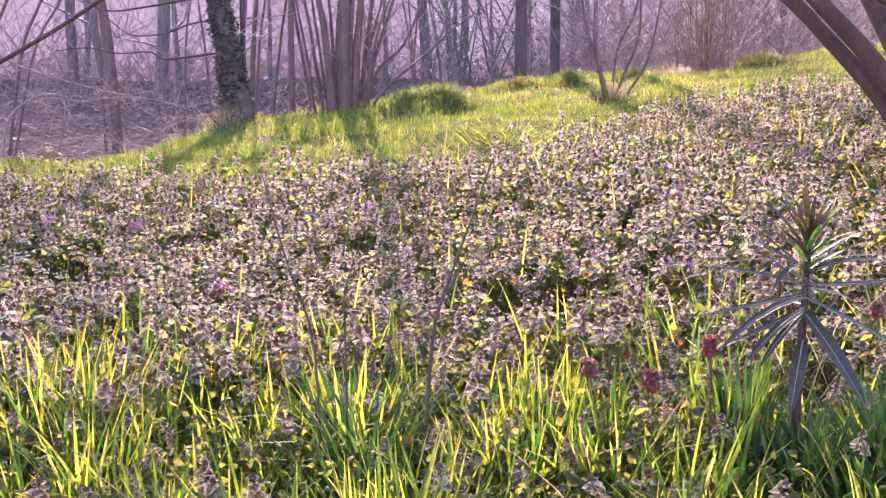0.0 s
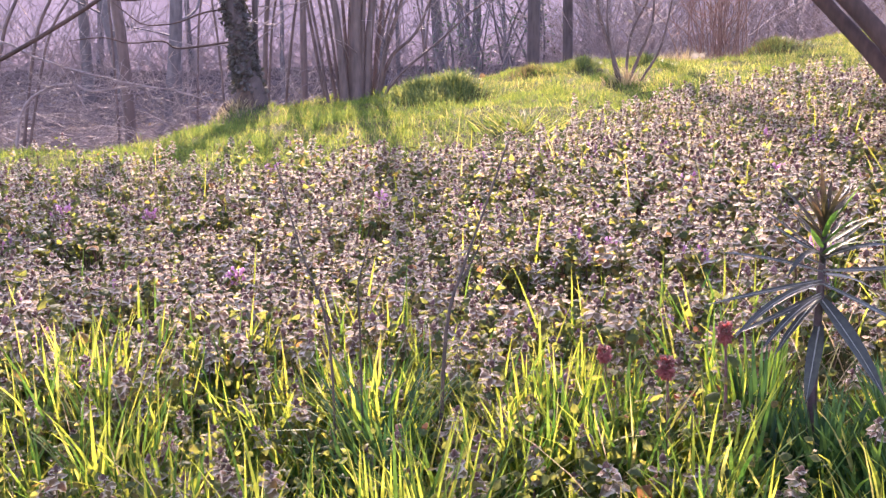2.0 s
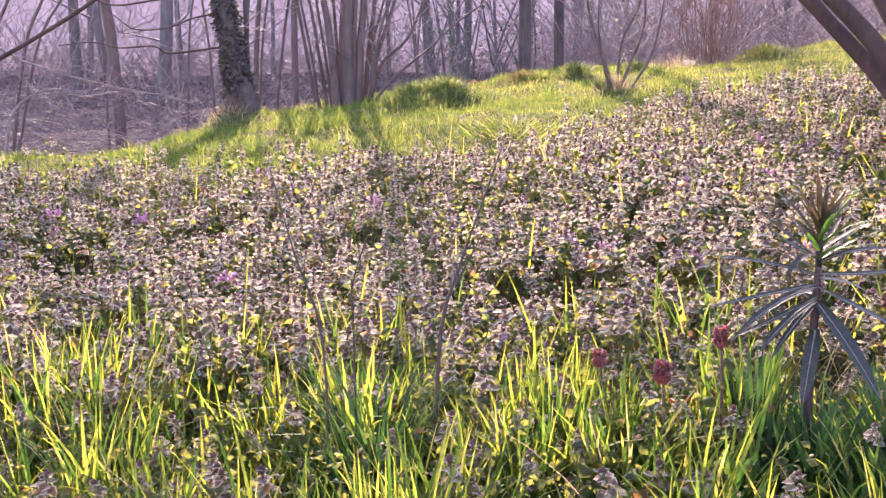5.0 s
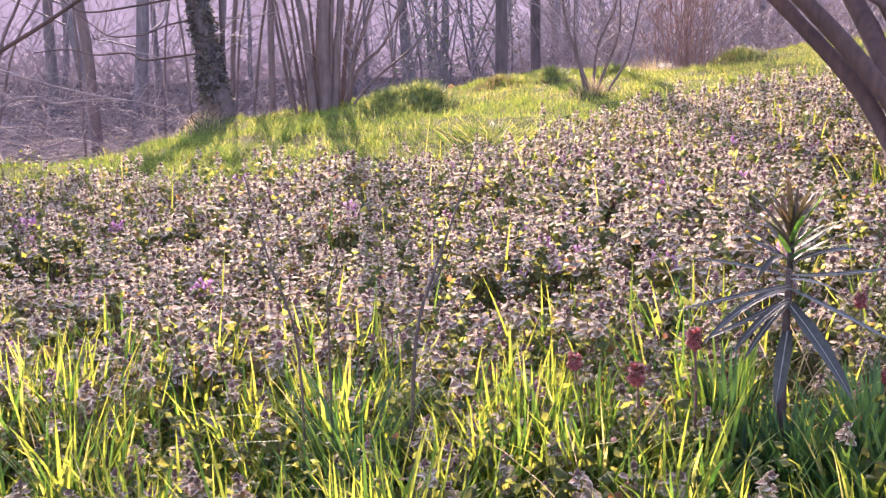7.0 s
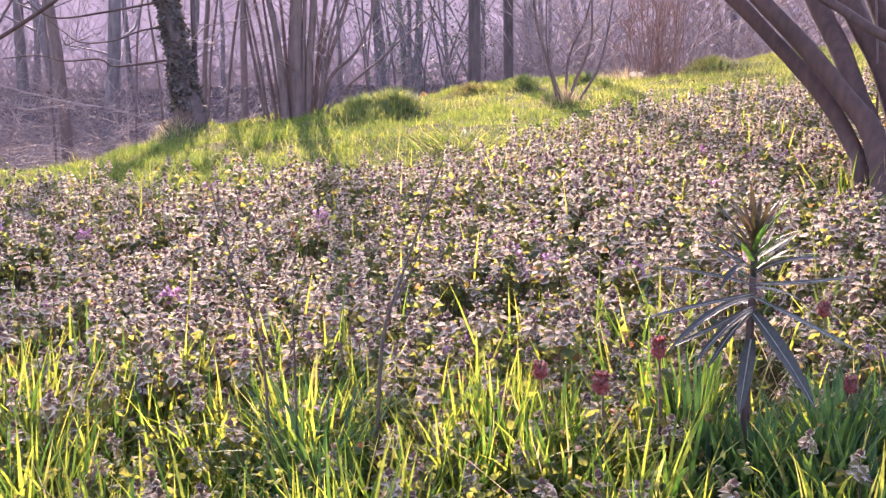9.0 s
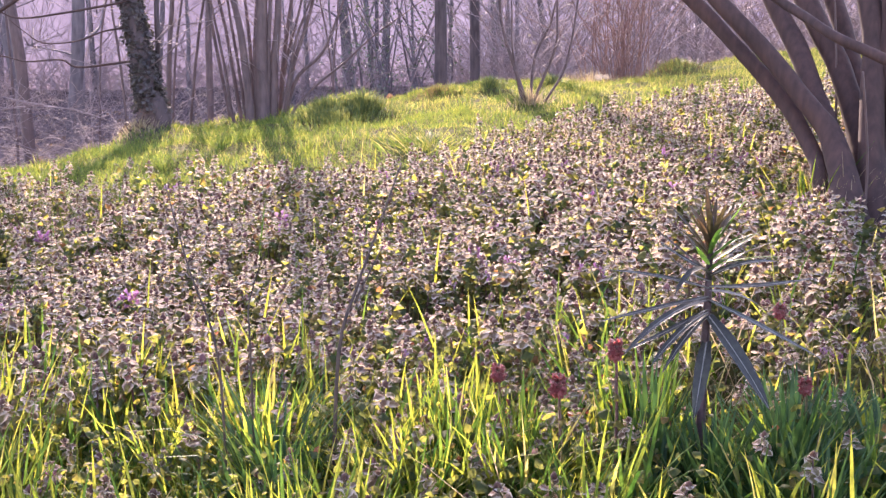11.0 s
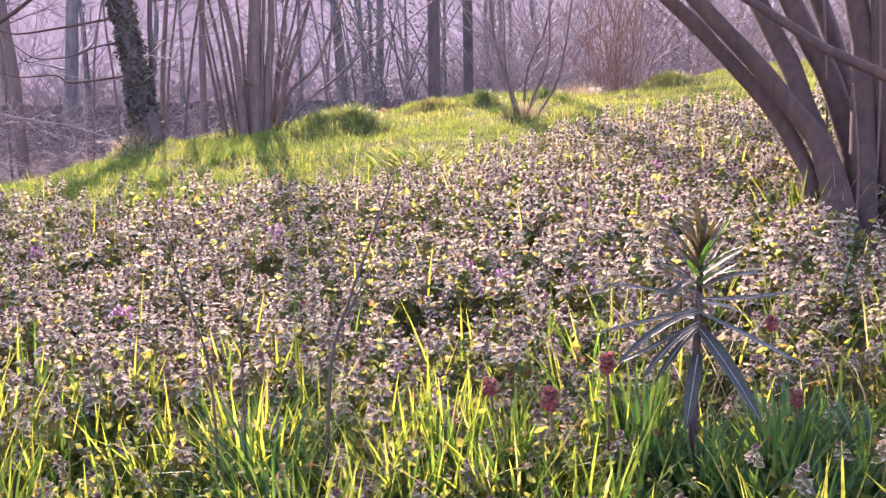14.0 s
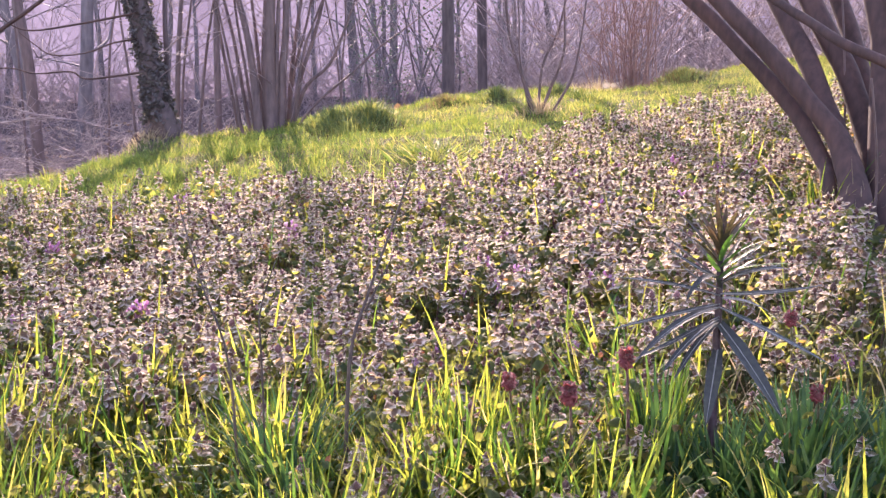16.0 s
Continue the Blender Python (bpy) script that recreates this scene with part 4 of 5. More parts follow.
HB = (1.30, 2.76, height1(1.30, 2.76))
hz = HB[2] - 0.03
# the first two stems arch on, unseen, to shade the front grass
hazel = [
    ([(1.185, 2.72, hz), (1.167, 2.74, 0.355), (1.164, 2.784, 0.409), (1.121, 2.882, 0.536), (1.018, 2.991, 0.684), (0.893, 3.1, 0.84), (0.5, 3.36, 1.24), (0.06, 3.6, 1.58)], [0.026, 0.023, 0.022, 0.021, 0.020, 0.0195, 0.018, 0.016]),
    ([(1.2, 2.6, hz), (1.192, 2.62, 0.277), (1.198, 2.688, 0.374), (1.186, 2.752, 0.469), (1.145, 2.798, 0.539), (1.051, 2.889, 0.683), (0.932, 2.98, 0.833), (0.64, 3.25, 1.25), (0.42, 3.4, 1.65)], [0.055, 0.046, 0.036, 0.029, 0.025, 0.0235, 0.022, 0.02, 0.018]),
    ([(1.215, 2.68, hz), (1.216, 2.72, 0.357), (1.218, 2.831, 0.471), (1.209, 2.889, 0.535), (1.196, 3.02, 0.684), (1.157, 3.15, 0.843)], [0.04, 0.034, 0.030, 0.029, 0.028, 0.027]),
    ([(1.27, 2.68, hz), (1.28, 2.72, 0.313), (1.302, 2.836, 0.463), (1.294, 2.942, 0.608), (1.276, 2.994, 0.684), (1.231, 3.1, 0.841)], [0.042, 0.036, 0.032, 0.031, 0.030, 0.029]),
    ([(1.32, 2.76, hz), (1.327, 2.8, 0.318), (1.36, 2.949, 0.501), (1.368, 3.086, 0.685), (1.354, 3.2, 0.847)], [0.036, 0.030, 0.027, 0.026, 0.025]),
    ([(1.262, 2.62, hz), (1.267, 2.66, 0.306), (1.301, 2.77, 0.539), (1.328, 2.835, 0.681), (1.329, 2.9, 0.828)], [0.042, 0.034, 0.031, 0.030, 0.030]),
    ([(1.345, 2.67, hz), (1.353, 2.7, 0.3), (1.357, 2.769, 0.538), (1.359, 2.809, 0.681), (1.376, 2.85, 0.825)], [0.040, 0.032, 0.029, 0.028, 0.027]),
    ([(1.44, 2.72, hz), (1.451, 2.74, 0.294), (1.473, 2.814, 0.536), (1.471, 2.857, 0.681), (1.506, 2.9, 0.829)], [0.038, 0.031, 0.028, 0.027, 0.026]),
]
stems = [onward(p_, r_, 3.4, rnd, 0.86) for p_, r_ in hazel]
stems.append(([(1.45, 2.6, hz), (1.46, 2.42, 0.44), (1.39, 2.38, 0.52), (1.325, 2.4, 0.571), (1.261, 2.492, 0.62), (1.202, 2.568, 0.662), (1.135, 2.642, 0.706), (1.085, 2.735, 0.763), (1.047, 2.792, 0.8), (0.95, 2.9, 0.9), (0.75, 3.1, 1.2)], [0.018, 0.016, 0.015, 0.0145, 0.0138, 0.013, 0.0125, 0.012, 0.0115, 0.010, 0.006]))
hazel_stems = stems
# unseen limb above the view, added to shade the front grass
reach = [(0.64, 3.25, 1.25), (0.35, 3.4, 1.30), (-0.02, 3.5, 1.40)]
shade_tip = [(-0.02, 3.5, 1.40), (-0.48, 3.5, 1.35), (-0.66, 3.5, 1.28)]
stems.append((reach + shade_tip[1:], [0.015, 0.013, 0.011, 0.009, 0.006]))
big = woody_plant("hazel_bush", HB, stems, "many-stemmed bare hazel bush with smooth brown bark", "bush", M_HAZEL, 12, 0.10)
for a, b in (((1.25, 2.86, hz), (1.27, 2.98, 0.9)), ((1.31, 2.7, hz), (1.30, 2.72, 0.95)), ((1.40, 2.66, hz), (1.36, 2.64, 0.9)), ((1.22, 2.6, hz), (1.16, 2.52, 0.62))):
    part("thin_shoot", tube([tuple(np.subtract(q, HB)) for q in (a, ((a[0] + b[0]) / 2 + 0.012, (a[1] + b[1]) / 2, (a[2] + b[2]) / 2), b)], [0.0042, 0.0034, 0.0026], 5), M_COPPICE, big)

# ivy-clad tree on the bank
IB = (-1.2, 6.64, height1(-1.2, 6.64))
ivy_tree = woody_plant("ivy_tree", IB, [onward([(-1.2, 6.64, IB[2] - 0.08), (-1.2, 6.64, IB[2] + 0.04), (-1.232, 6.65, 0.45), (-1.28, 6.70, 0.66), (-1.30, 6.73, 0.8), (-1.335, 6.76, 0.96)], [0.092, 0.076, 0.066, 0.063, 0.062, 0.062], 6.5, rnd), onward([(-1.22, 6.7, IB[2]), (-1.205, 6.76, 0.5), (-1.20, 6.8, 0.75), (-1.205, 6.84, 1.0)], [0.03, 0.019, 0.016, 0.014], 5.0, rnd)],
                       "leaning ivy-clad tree trunk on a root mound, haze in its colour", "tree", M_IVYBARK, 16, 0.3, "trunk")
for pts, r0 in (([(-1.25, 6.705, 0.66), (-1.467, 6.682, 0.629), (-1.645, 6.655, 0.613), (-1.723, 6.642, 0.655), (-1.914, 6.612, 0.645), (-2.054, 6.59, 0.678), (-2.25, 6.565, 0.66)], 0.0075),
                ([(-1.3, 6.7, 0.845), (-1.476, 6.68, 0.819), (-1.639, 6.655, 0.76), (-1.814, 6.628, 0.75), (-1.906, 6.612, 0.808), (-1.99, 6.6, 0.88)], 0.006),
                ([(-1.33, 6.7, 0.99), (-1.679, 6.648, 0.922), (-1.917, 6.61, 0.888), (-2.025, 6.592, 0.919), (-2.1, 6.58, 0.99)], 0.0075)):
    part("limb", tube([tuple(np.subtract(q, IB)) for q in pts], list(np.linspace(r0, r0 * 0.4, len(pts))), 6, 0.1), M_HAZEL, ivy_tree)

def clump_leaves(k, centre_fn, size, seed):
    r = random.Random(seed)
    out = []
    v0, f0 = leaf_arrays(1, 0.95, 0.3, 0.2, 2)
    for i in range(k):
        c = centre_fn(r, i / k)
        s = r.uniform(*size)
        m = np.array(pose(*c, r.uniform(-50, 50), r.uniform(-70, 60), r.uniform(0, 360)))
        out.append((v0 @ m[:3, :3].T * s + m[:3, 3], f0))
    return soup(out)


IVY_LINE = [(0.14, -1.2, 6.65), (0.45, -1.232, 6.65), (0.66, -1.28, 6.70), (0.8, -1.30, 6.73), (0.96, -1.335, 6.76), (1.3, -1.42, 6.83)]


def ivy_at(r, t):
    z = IB[2] + 0.05 + 1.02 * t
    zs, xs, ys = zip(*IVY_LINE)
    a = r.uniform(0, 6.28)
    d = r.uniform(0.056, 0.08) + 0.028 * noise.noise(Vector((a, z * 7, 0))) + 0.035 * math.exp(-(z - IB[2]) / 0.12)
    return (float(np.interp(z, zs, xs)) - IB[0] + math.cos(a) * d, float(np.interp(z, zs, ys)) - IB[1] + math.sin(a) * d, z - IB[2])


part("ivy", clump_leaves(3600, ivy_at, (0.014, 0.030), 5), M_IVY, ivy_tree, "ivy leaves paled to mauve by haze in their colour")

# crumbling earth round its roots
mr, ma = np.meshgrid(np.linspace(0, 1, 16), np.linspace(0, 2 * np.pi, 41)[:-1])
mreach = 0.14 + 0.13 * np.clip(-np.cos(ma), 0, 1)
mx_, my_ = -1.23 + np.cos(ma) * mr * mreach, 6.62 + np.sin(ma) * mr * mreach * 0.8
mlump = np.array([noise.noise(Vector((a * 11, b * 11, 2.0))) + 0.6 * noise.noise(Vector((a * 27, b * 27, 5.0))) for a, b in zip(mx_.ravel(), my_.ravel())]).reshape(mx_.shape)
mz_ = height(mx_, my_) - 0.03 + (0.12 + 0.10 * mlump) * (1 - mr ** 1.8) + 0.03 * mlump
mi = np.arange(40)[:, None] * 16 + np.arange(15)[None]
mj = (np.arange(40)[:, None] + 1) % 40 * 16 + np.arange(15)[None]
mt = np.concatenate([np.stack([mi, mi + 1, mj + 1], -1).reshape(-1, 3), np.stack([mi, mj + 1, mj], -1).reshape(-1, 3)])
part("root_mound", local((np.stack([mx_, my_, mz_], -1).reshape(-1, 3), mt), IB), M_EARTH, ivy_tree, "crumbling brown earth round the roots")
# coppiced hazel stool on the crest
CB = (-0.64, 7.28, height1(-0.64, 7.28))
cz0 = CB[2] - 0.05
cop = []
COPPICE = [
    ([(-0.839, 7.303, 0.301), (-0.878, 7.337, 0.591), (-0.955, 7.383, 0.988)], 0.0148), ([(-0.795, 7.408, 0.296), (-0.842, 7.442, 0.59), (-0.913, 7.488, 0.992)], 0.0185),
    ([(-0.713, 7.215, 0.305), (-0.747, 7.257, 0.663), (-0.799, 7.295, 0.983)], 0.0371), ([(-0.702, 7.408, 0.296), (-0.722, 7.446, 0.627), (-0.75, 7.488, 0.992)], 0.0185),
    ([(-0.644, 7.255, 0.285), (-0.646, 7.294, 0.627), (-0.633, 7.335, 0.985)], 0.0556), ([(-0.573, 7.282, 0.302), (-0.564, 7.319, 0.627), (-0.533, 7.362, 0.987)], 0.0408),
    ([(-0.535, 7.379, 0.315), (-0.512, 7.415, 0.627), (-0.459, 7.459, 0.991)], 0.0222), ([(-0.499, 7.278, 0.338), (-0.439, 7.314, 0.627), (-0.321, 7.358, 0.986)], 0.0204),
    ([(-0.486, 7.312, 0.355), (-0.412, 7.337, 0.554), (-0.257, 7.355, 0.699), (-0.132, 7.392, 0.988)], 0.0185), ([(-0.434, 7.187, 0.342), (-0.304, 7.205, 0.485), (-0.116, 7.224, 0.634), (0.076, 7.246, 0.805), (0.303, 7.267, 0.965)], 0.013),
    ([(-0.549, 7.361, 0.298), (-0.488, 7.403, 0.663), (-0.398, 7.441, 0.99)], 0.0148), ([(-0.752, 7.309, 0.3), (-0.801, 7.351, 0.663), (-0.85, 7.389, 0.988)], 0.0148),
    ([(-0.607, 7.259, 0.303), (-0.598, 7.301, 0.663), (-0.582, 7.339, 0.986)], 0.0222), ([(-0.684, 7.369, 0.297), (-0.696, 7.411, 0.663), (-0.68, 7.449, 0.991)], 0.0185),
    ([(-0.508, 7.253, 0.339), (-0.422, 7.306, 0.771), (-0.342, 7.333, 0.985)], 0.013)]
for p_, r0 in COPPICE:
    r0 *= 1.0 if r0 > 0.05 else 0.82
    foot = (p_[0][0] * 0.8 - 0.64 * 0.2, p_[0][1], cz0)
    cop.append(onward([foot] + p_, [r0 * 1.15] + [r0 * (0.95 - 0.15 * q) for q in range(len(p_))], 4.5, rnd, 0.8))
coppice = woody_plant("coppiced_hazel", CB, cop, "old coppiced hazel stool with many upright stems", "tree", M_COPPICE, 9, 0.12)


def twigs_on(stems_, k, seed, length=(0.2, 0.6), r0=0.004, up=0.4, low=0.5, high=2.2):
    r = random.Random(seed)
    out = []
    for i in range(k):
        pts = r.choice(stems_)
        j = r.randrange(len(pts) - 1)
        t = r.random()
        a = Vector(pts[j]).lerp(Vector(pts[j + 1]), t)
        if not low < a.z < high:
            continue
        d = Vector((r.uniform(-1, 1), r.uniform(-1, 1), r.uniform(-0.1, 0.6) + up)).normalized()
        ln = r.uniform(*length)
        b = a + d * ln * 0.5 + Vector((0, 0, r.uniform(-0.03, 0.05)))
        c = b + (d + Vector((r.uniform(-0.4, 0.4), r.uniform(-0.4, 0.4), r.uniform(0, 0.3)))).normalized() * ln * 0.5
        out.append(tube([a, b, c], [r0, r0 * 0.7, r0 * 0.35], 3))
        for q in range(2):
            e = b + (c - b) * r.random()
            out.append(tube([e, e + Vector((r.uniform(-1, 1), r.uniform(-1, 1), r.uniform(-0.2, 0.8))) * ln * 0.3], [r0 * 0.5, r0 * 0.25], 3))
    return soup(out)


def spray(name, pair, mat, parent, label):
    return tagged(part(name, pair, mat, parent, label), kind="stuff")


# hazel twigs and branches above the view, added for dappled shade
spray("twig_spray", local(twigs_on([p_ for p_, _ in hazel_stems], 240, 12, (0.3, 0.9), 0.005, 0.3, 1.0, 3.4), HB), M_TWIG, big, "fine bare twigs")
spray("shade_spray", local(twigs_on([shade_tip[1:]], 16, 16, (0.12, 0.28), 0.013, 0.1, 1.2, 2.0), HB), M_HAZEL, big, "unseen bare branches added to shade the front grass")
spray("shade_spray", local(twigs_on([reach], 7, 15, (0.3, 0.6), 0.012, 0.25, 1.2, 2.0), HB), M_HAZEL, big, "unseen bare branches added to shade the front grass")
spray("shade_spray", local(twigs_on([p_[-7:] for p_, _ in hazel_stems[:3]], 60, 13, (0.5, 1.1), 0.011, 0.2, 1.05, 3.4), HB), M_HAZEL, big, "unseen bare branches added to shade the front grass")
spray("twig_spray", local(twigs_on([p_ for p_, _ in cop], 260, 3, low=0.45), CB), M_TWIG, coppice, "fine bare twigs")
spray("twig_spray", local(twigs_on([onward([(-1.25, 6.65, 0.4), (-1.375, 6.76, 0.96)], [0.1, 0.1], 3, random.Random(1))[0]], 40, 4, (0.3, 0.8), 0.005, 0.1, 0.55), IB), M_TWIG, ivy_tree, "fine bare twigs")

# thin poles beside the stool
for bx, by, tx, r0 in ((-1.35, 7.78, -1.28, 0.018), (-1.37, 7.98, -1.25, 0.009), (-1.19, 7.65, -1.05, 0.010), (-0.88, 7.63, -1.02, 0.012), (-1.5, 7.37, -1.6, 0.008), (-1.31, 9.68, -1.30, 0.03), (-3.26, 8.2, -2.9, 0.013), (-3.2, 8.1, -2.72, 0.010), (-3.5, 8.2, -3.15, 0.014), (-2.61, 9.0, -2.72, 0.047), (-2.9, 9.6, -2.95, 0.012), (-2.2, 9.4, -2.1, 0.010), (-0.28, 9.3, -0.2, 0.008), (-0.2, 9.4, -0.33, 0.008)):
    z0 = height1(bx, by) - 0.05
    p_, r_ = onward([(bx, by, z0), ((bx + tx) / 2, by + 0.03, 0.6), (tx, by + 0.06, 1.05)], [r0 * 1.1, r0, r0 * 0.9], 4.0, rnd)
    e = woody_plant("sapling", (bx, by, z0), [(p_, r_)], "slim straight bare sapling at the wood's edge", "sapling", M_COPPICE, 7, 0.08, "trunk", "saplings by the bank")

# small bare shrub on the meadow
SB = (0.95, 6.27, height1(0.95, 6.27))
sz0 = SB[2] - 0.02
shrub = [([(0.93, 6.27, sz0), (0.86, 6.3, 0.6), (0.80, 6.34, 0.80), (0.77, 6.34, 1.0)], [0.017, 0.014, 0.012, 0.01]), ([(0.94, 6.26, sz0), (0.97, 6.3, 0.66), (1.06, 6.33, 0.85), (1.10, 6.34, 1.0)], [0.012, 0.010, 0.009, 0.007]),
         ([(0.95, 6.27, sz0), (1.02, 6.3, 0.55), (1.09, 6.3, 0.74), (1.10, 6.34, 0.98)], [0.014, 0.012, 0.01, 0.008]), ([(1.0, 6.27, sz0), (1.12, 6.3, 0.56), (1.17, 6.3, 0.72), (1.215, 6.33, 0.98)], [0.011, 0.010, 0.008, 0.007]),
         ([(0.91, 6.28, sz0), (0.87, 6.3, 0.55), (0.84, 6.3, 0.75), (0.84, 6.33, 0.98)], [0.009, 0.008, 0.007, 0.006])]
shrub = [(p_, [0.75 * q for q in r_]) for p_, r_ in shrub]
stems = [onward(p_, r_, 1.9, rnd) for p_, r_ in shrub]
small = woody_plant("bare_shrub", SB, stems, "small bare leafless shrub with crooked stems in grass", "shrub", M_COPPICE, 7, 0.12)
spray("twig_spray", local(twigs_on([p_ for p_, _ in stems], 120, 8, (0.12, 0.34), 0.0034, 0.35, 0.52, 1.6), SB), M_TWIG, small, "fine bare twigs")
part("withered_leaves", local(clump_leaves(9, lambda r, t: (0.95 + r.uniform(-0.3, 0.35), 6.3 + r.uniform(-0.1, 0.1), r.uniform(0.7, 1.05)), (0.015, 0.035), 9), SB), M_PALE, small, "pale withered leaves left on the twigs")

# leaning shrub at the meadow's edge whose branch reaches into view
LB = (-2.75, 4.6, height1(-2.75, 4.6))
woody_plant("leaning_hazel", LB, [([(-2.75, 4.6, LB[2] - 0.05), (-2.4, 4.55, 0.32), (-1.79, 4.5, 0.6), (-1.33, 4.5, 0.87), (-0.9, 4.5, 1.2)], [0.018, 0.014, 0.0095, 0.008, 0.005]),
                                  ([(-2.75, 4.6, LB[2] - 0.05), (-2.8, 4.65, 0.9), (-2.7, 4.7, 2.0)], [0.02, 0.016, 0.008])], "leaning bare hazel with one long low branch", "bush", M_HAZEL, 7, 0.1)


# ---- the wood ----
def bare_tree(seed, r0, tall):
    r = random.Random(seed)
    e = thing("bare_tree", 0, 0, -50, "tall bare leafless tree in the hazy wood", "tree", "trees of the wood")
    pts, rad = [(0, 0, -0.3)], [r0 * 1.25]
    x = y = 0.0
    for i in range(1, 7):
        x, y = x + r.uniform(-0.12, 0.12), y + r.uniform(-0.12, 0.12)
        pts.append((x, y, tall * i / 6))
        rad.append(r0 * (1 - 0.13 * i))
    part("trunk", tube(pts, rad, 9, 0.12, seed), M_FARBARK, e)
    limbs = []
    for i in range(30):
        j = r.randrange(1, 6) if i < 10 else r.randrange(3, 6)
        a = Vector(pts[j]).lerp(Vector(pts[j + 1]), r.random())
        an = r.uniform(0, 6.28)
        ln = r.uniform(0.7, 1.2) if i < 10 else r.uniform(1.2, 2.4)
        d = Vector((math.cos(an), math.sin(an), r.uniform(0.2, 1.0)))
        b, c = a + d * ln * 0.5, a + d * ln + Vector((r.uniform(-0.3, 0.3), r.uniform(-0.3, 0.3), r.uniform(-0.1, 0.4)))
        limbs.append(tube([a, b, c], [r0 * 0.3, r0 * 0.2, r0 * 0.08], 4))
        for q in range(5 if i < 10 else 8):
            s = a.lerp(c, r.uniform(0.3, 1))
            g = s + Vector((r.uniform(-1, 1), r.uniform(-1, 1), r.uniform(-0.3, 0.9))) * (0.5 if i < 10 else 0.8)
            limbs.append(tube([s, g], [r0 * 0.12, r0 * 0.06], 3))
    part("crown", soup(limbs), M_FARBARK, e, "bare limbs and twigs")
    return e


for x, y, r0 in ((0.61, 9.0, 0.05), (1.0, 10.2, 0.047)):
    z0 = height1(x, y) - 0.1
    woody_plant("bare_tree", (x, y, z0), [onward([(x, y, z0), (x + 0.01, y, z0 + 1.0), (x - 0.01, y, z0 + 2.2)], [r0 * 1.15, r0, r0 * 0.95], 7.0, random.Random(3), 0.9)], "straight dark bare trunk just behind the crest", "tree", M_DARKBARK, 10, 0.1, "trunk")

kinds = [bare_tree(50 + s, 0.075 + 0.012 * (s % 3), 10.0) for s in range(6)]
spots = [(-4.9, 15.0, 1.1, 0), (-4.2, 14.4, 0.8, -7.7), (-3.52, 13.8, 0.95, 1), (0.35, 22, 1.2, 2), (-1.6, 18, 0.9, -2), (-0.3, 24, 1.2, 0), (1.9, 17, 0.8, 3), (3.5, 21, 1.1, -2)]
for i in range(34):
    y = 15 + 10 * rnd.random()
    x = rnd.uniform(-0.6, 0.72) * (y + 3)
    spots.append((x, y, rnd.uniform(0.25, 0.8), rnd.uniform(-6, 6)))
first = set()
for i, (x, y, s, lean) in enumerate(spots):
    k = i % len(kinds)
    tall = max(6.0, 0.5 * (y - 7.8))
    m = pose(x, y, height1(x, y), 0, lean, 60 * (i % 6)) @ Matrix.Diagonal((s * (1.0 if i < 8 else 0.9), s, tall / 10.0, 1))
    if i < 8:
        m = pose(x, y, height1(x, y), 0, lean, 0) @ Matrix.Diagonal((s, s, tall / 10.0, 1))
    if k in first:
        copy_thing(kinds[k], m)
    else:
        kinds[k].matrix_basis = m
        first.add(k)

# hazy distance beyond the trees: an added sheet that glows by itself
M_HAZE_GLOW, n, l = material("haze_glow")
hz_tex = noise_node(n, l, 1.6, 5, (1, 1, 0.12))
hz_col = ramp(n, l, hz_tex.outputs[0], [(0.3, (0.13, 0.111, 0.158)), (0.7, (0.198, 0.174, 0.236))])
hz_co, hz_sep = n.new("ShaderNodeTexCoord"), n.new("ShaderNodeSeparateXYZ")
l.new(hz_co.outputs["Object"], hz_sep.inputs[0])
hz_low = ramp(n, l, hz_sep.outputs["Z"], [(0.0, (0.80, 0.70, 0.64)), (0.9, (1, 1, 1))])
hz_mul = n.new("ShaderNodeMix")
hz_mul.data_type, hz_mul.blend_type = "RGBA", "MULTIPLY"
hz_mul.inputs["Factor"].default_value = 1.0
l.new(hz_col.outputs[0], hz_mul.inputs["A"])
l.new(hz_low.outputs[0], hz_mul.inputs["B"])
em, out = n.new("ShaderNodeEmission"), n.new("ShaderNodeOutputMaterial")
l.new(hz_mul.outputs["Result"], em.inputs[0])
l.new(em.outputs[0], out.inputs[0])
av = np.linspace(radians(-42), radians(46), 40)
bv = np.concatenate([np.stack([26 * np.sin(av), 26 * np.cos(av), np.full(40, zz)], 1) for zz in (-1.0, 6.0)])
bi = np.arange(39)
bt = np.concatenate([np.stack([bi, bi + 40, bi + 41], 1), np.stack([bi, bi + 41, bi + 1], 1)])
tagged(new("backdrop", np_mesh("backdrop", bv, bt, None, (M_HAZE_GLOW,))), "glowing sheet in pale violet for the wooded slope's haze", "backdrop", kind="structure")


def brush(k, box, length, r0, rise, seed, low=0.0, high=0.9):
    """Arching bare twigs standing or lying on the wood's floor."""
    r = random.Random(seed)
    out = []
    for i in range(k):
        x, y = r.uniform(box[0], box[1]), r.uniform(box[2], box[3])
        z = height1(x, y) + r.uniform(low, high) * r.random()
        an, ln = r.uniform(0, 6.28), r.uniform(*length)
        d = Vector((math.cos(an), math.sin(an), r.uniform(*rise)))
        a = Vector((x, y, z))
        b = a + d * ln * 0.5
        c = b + Vector((d.x + r.uniform(-0.4, 0.4), d.y + r.uniform(-0.4, 0.4), d.z - r.uniform(0.1, 0.9))) * ln * 0.5
        s = r0 * r.uniform(0.5, 1.3)
        out.append(tube([a, b, c], [s, s * 0.7, s * 0.3], 3))
    return soup(out)


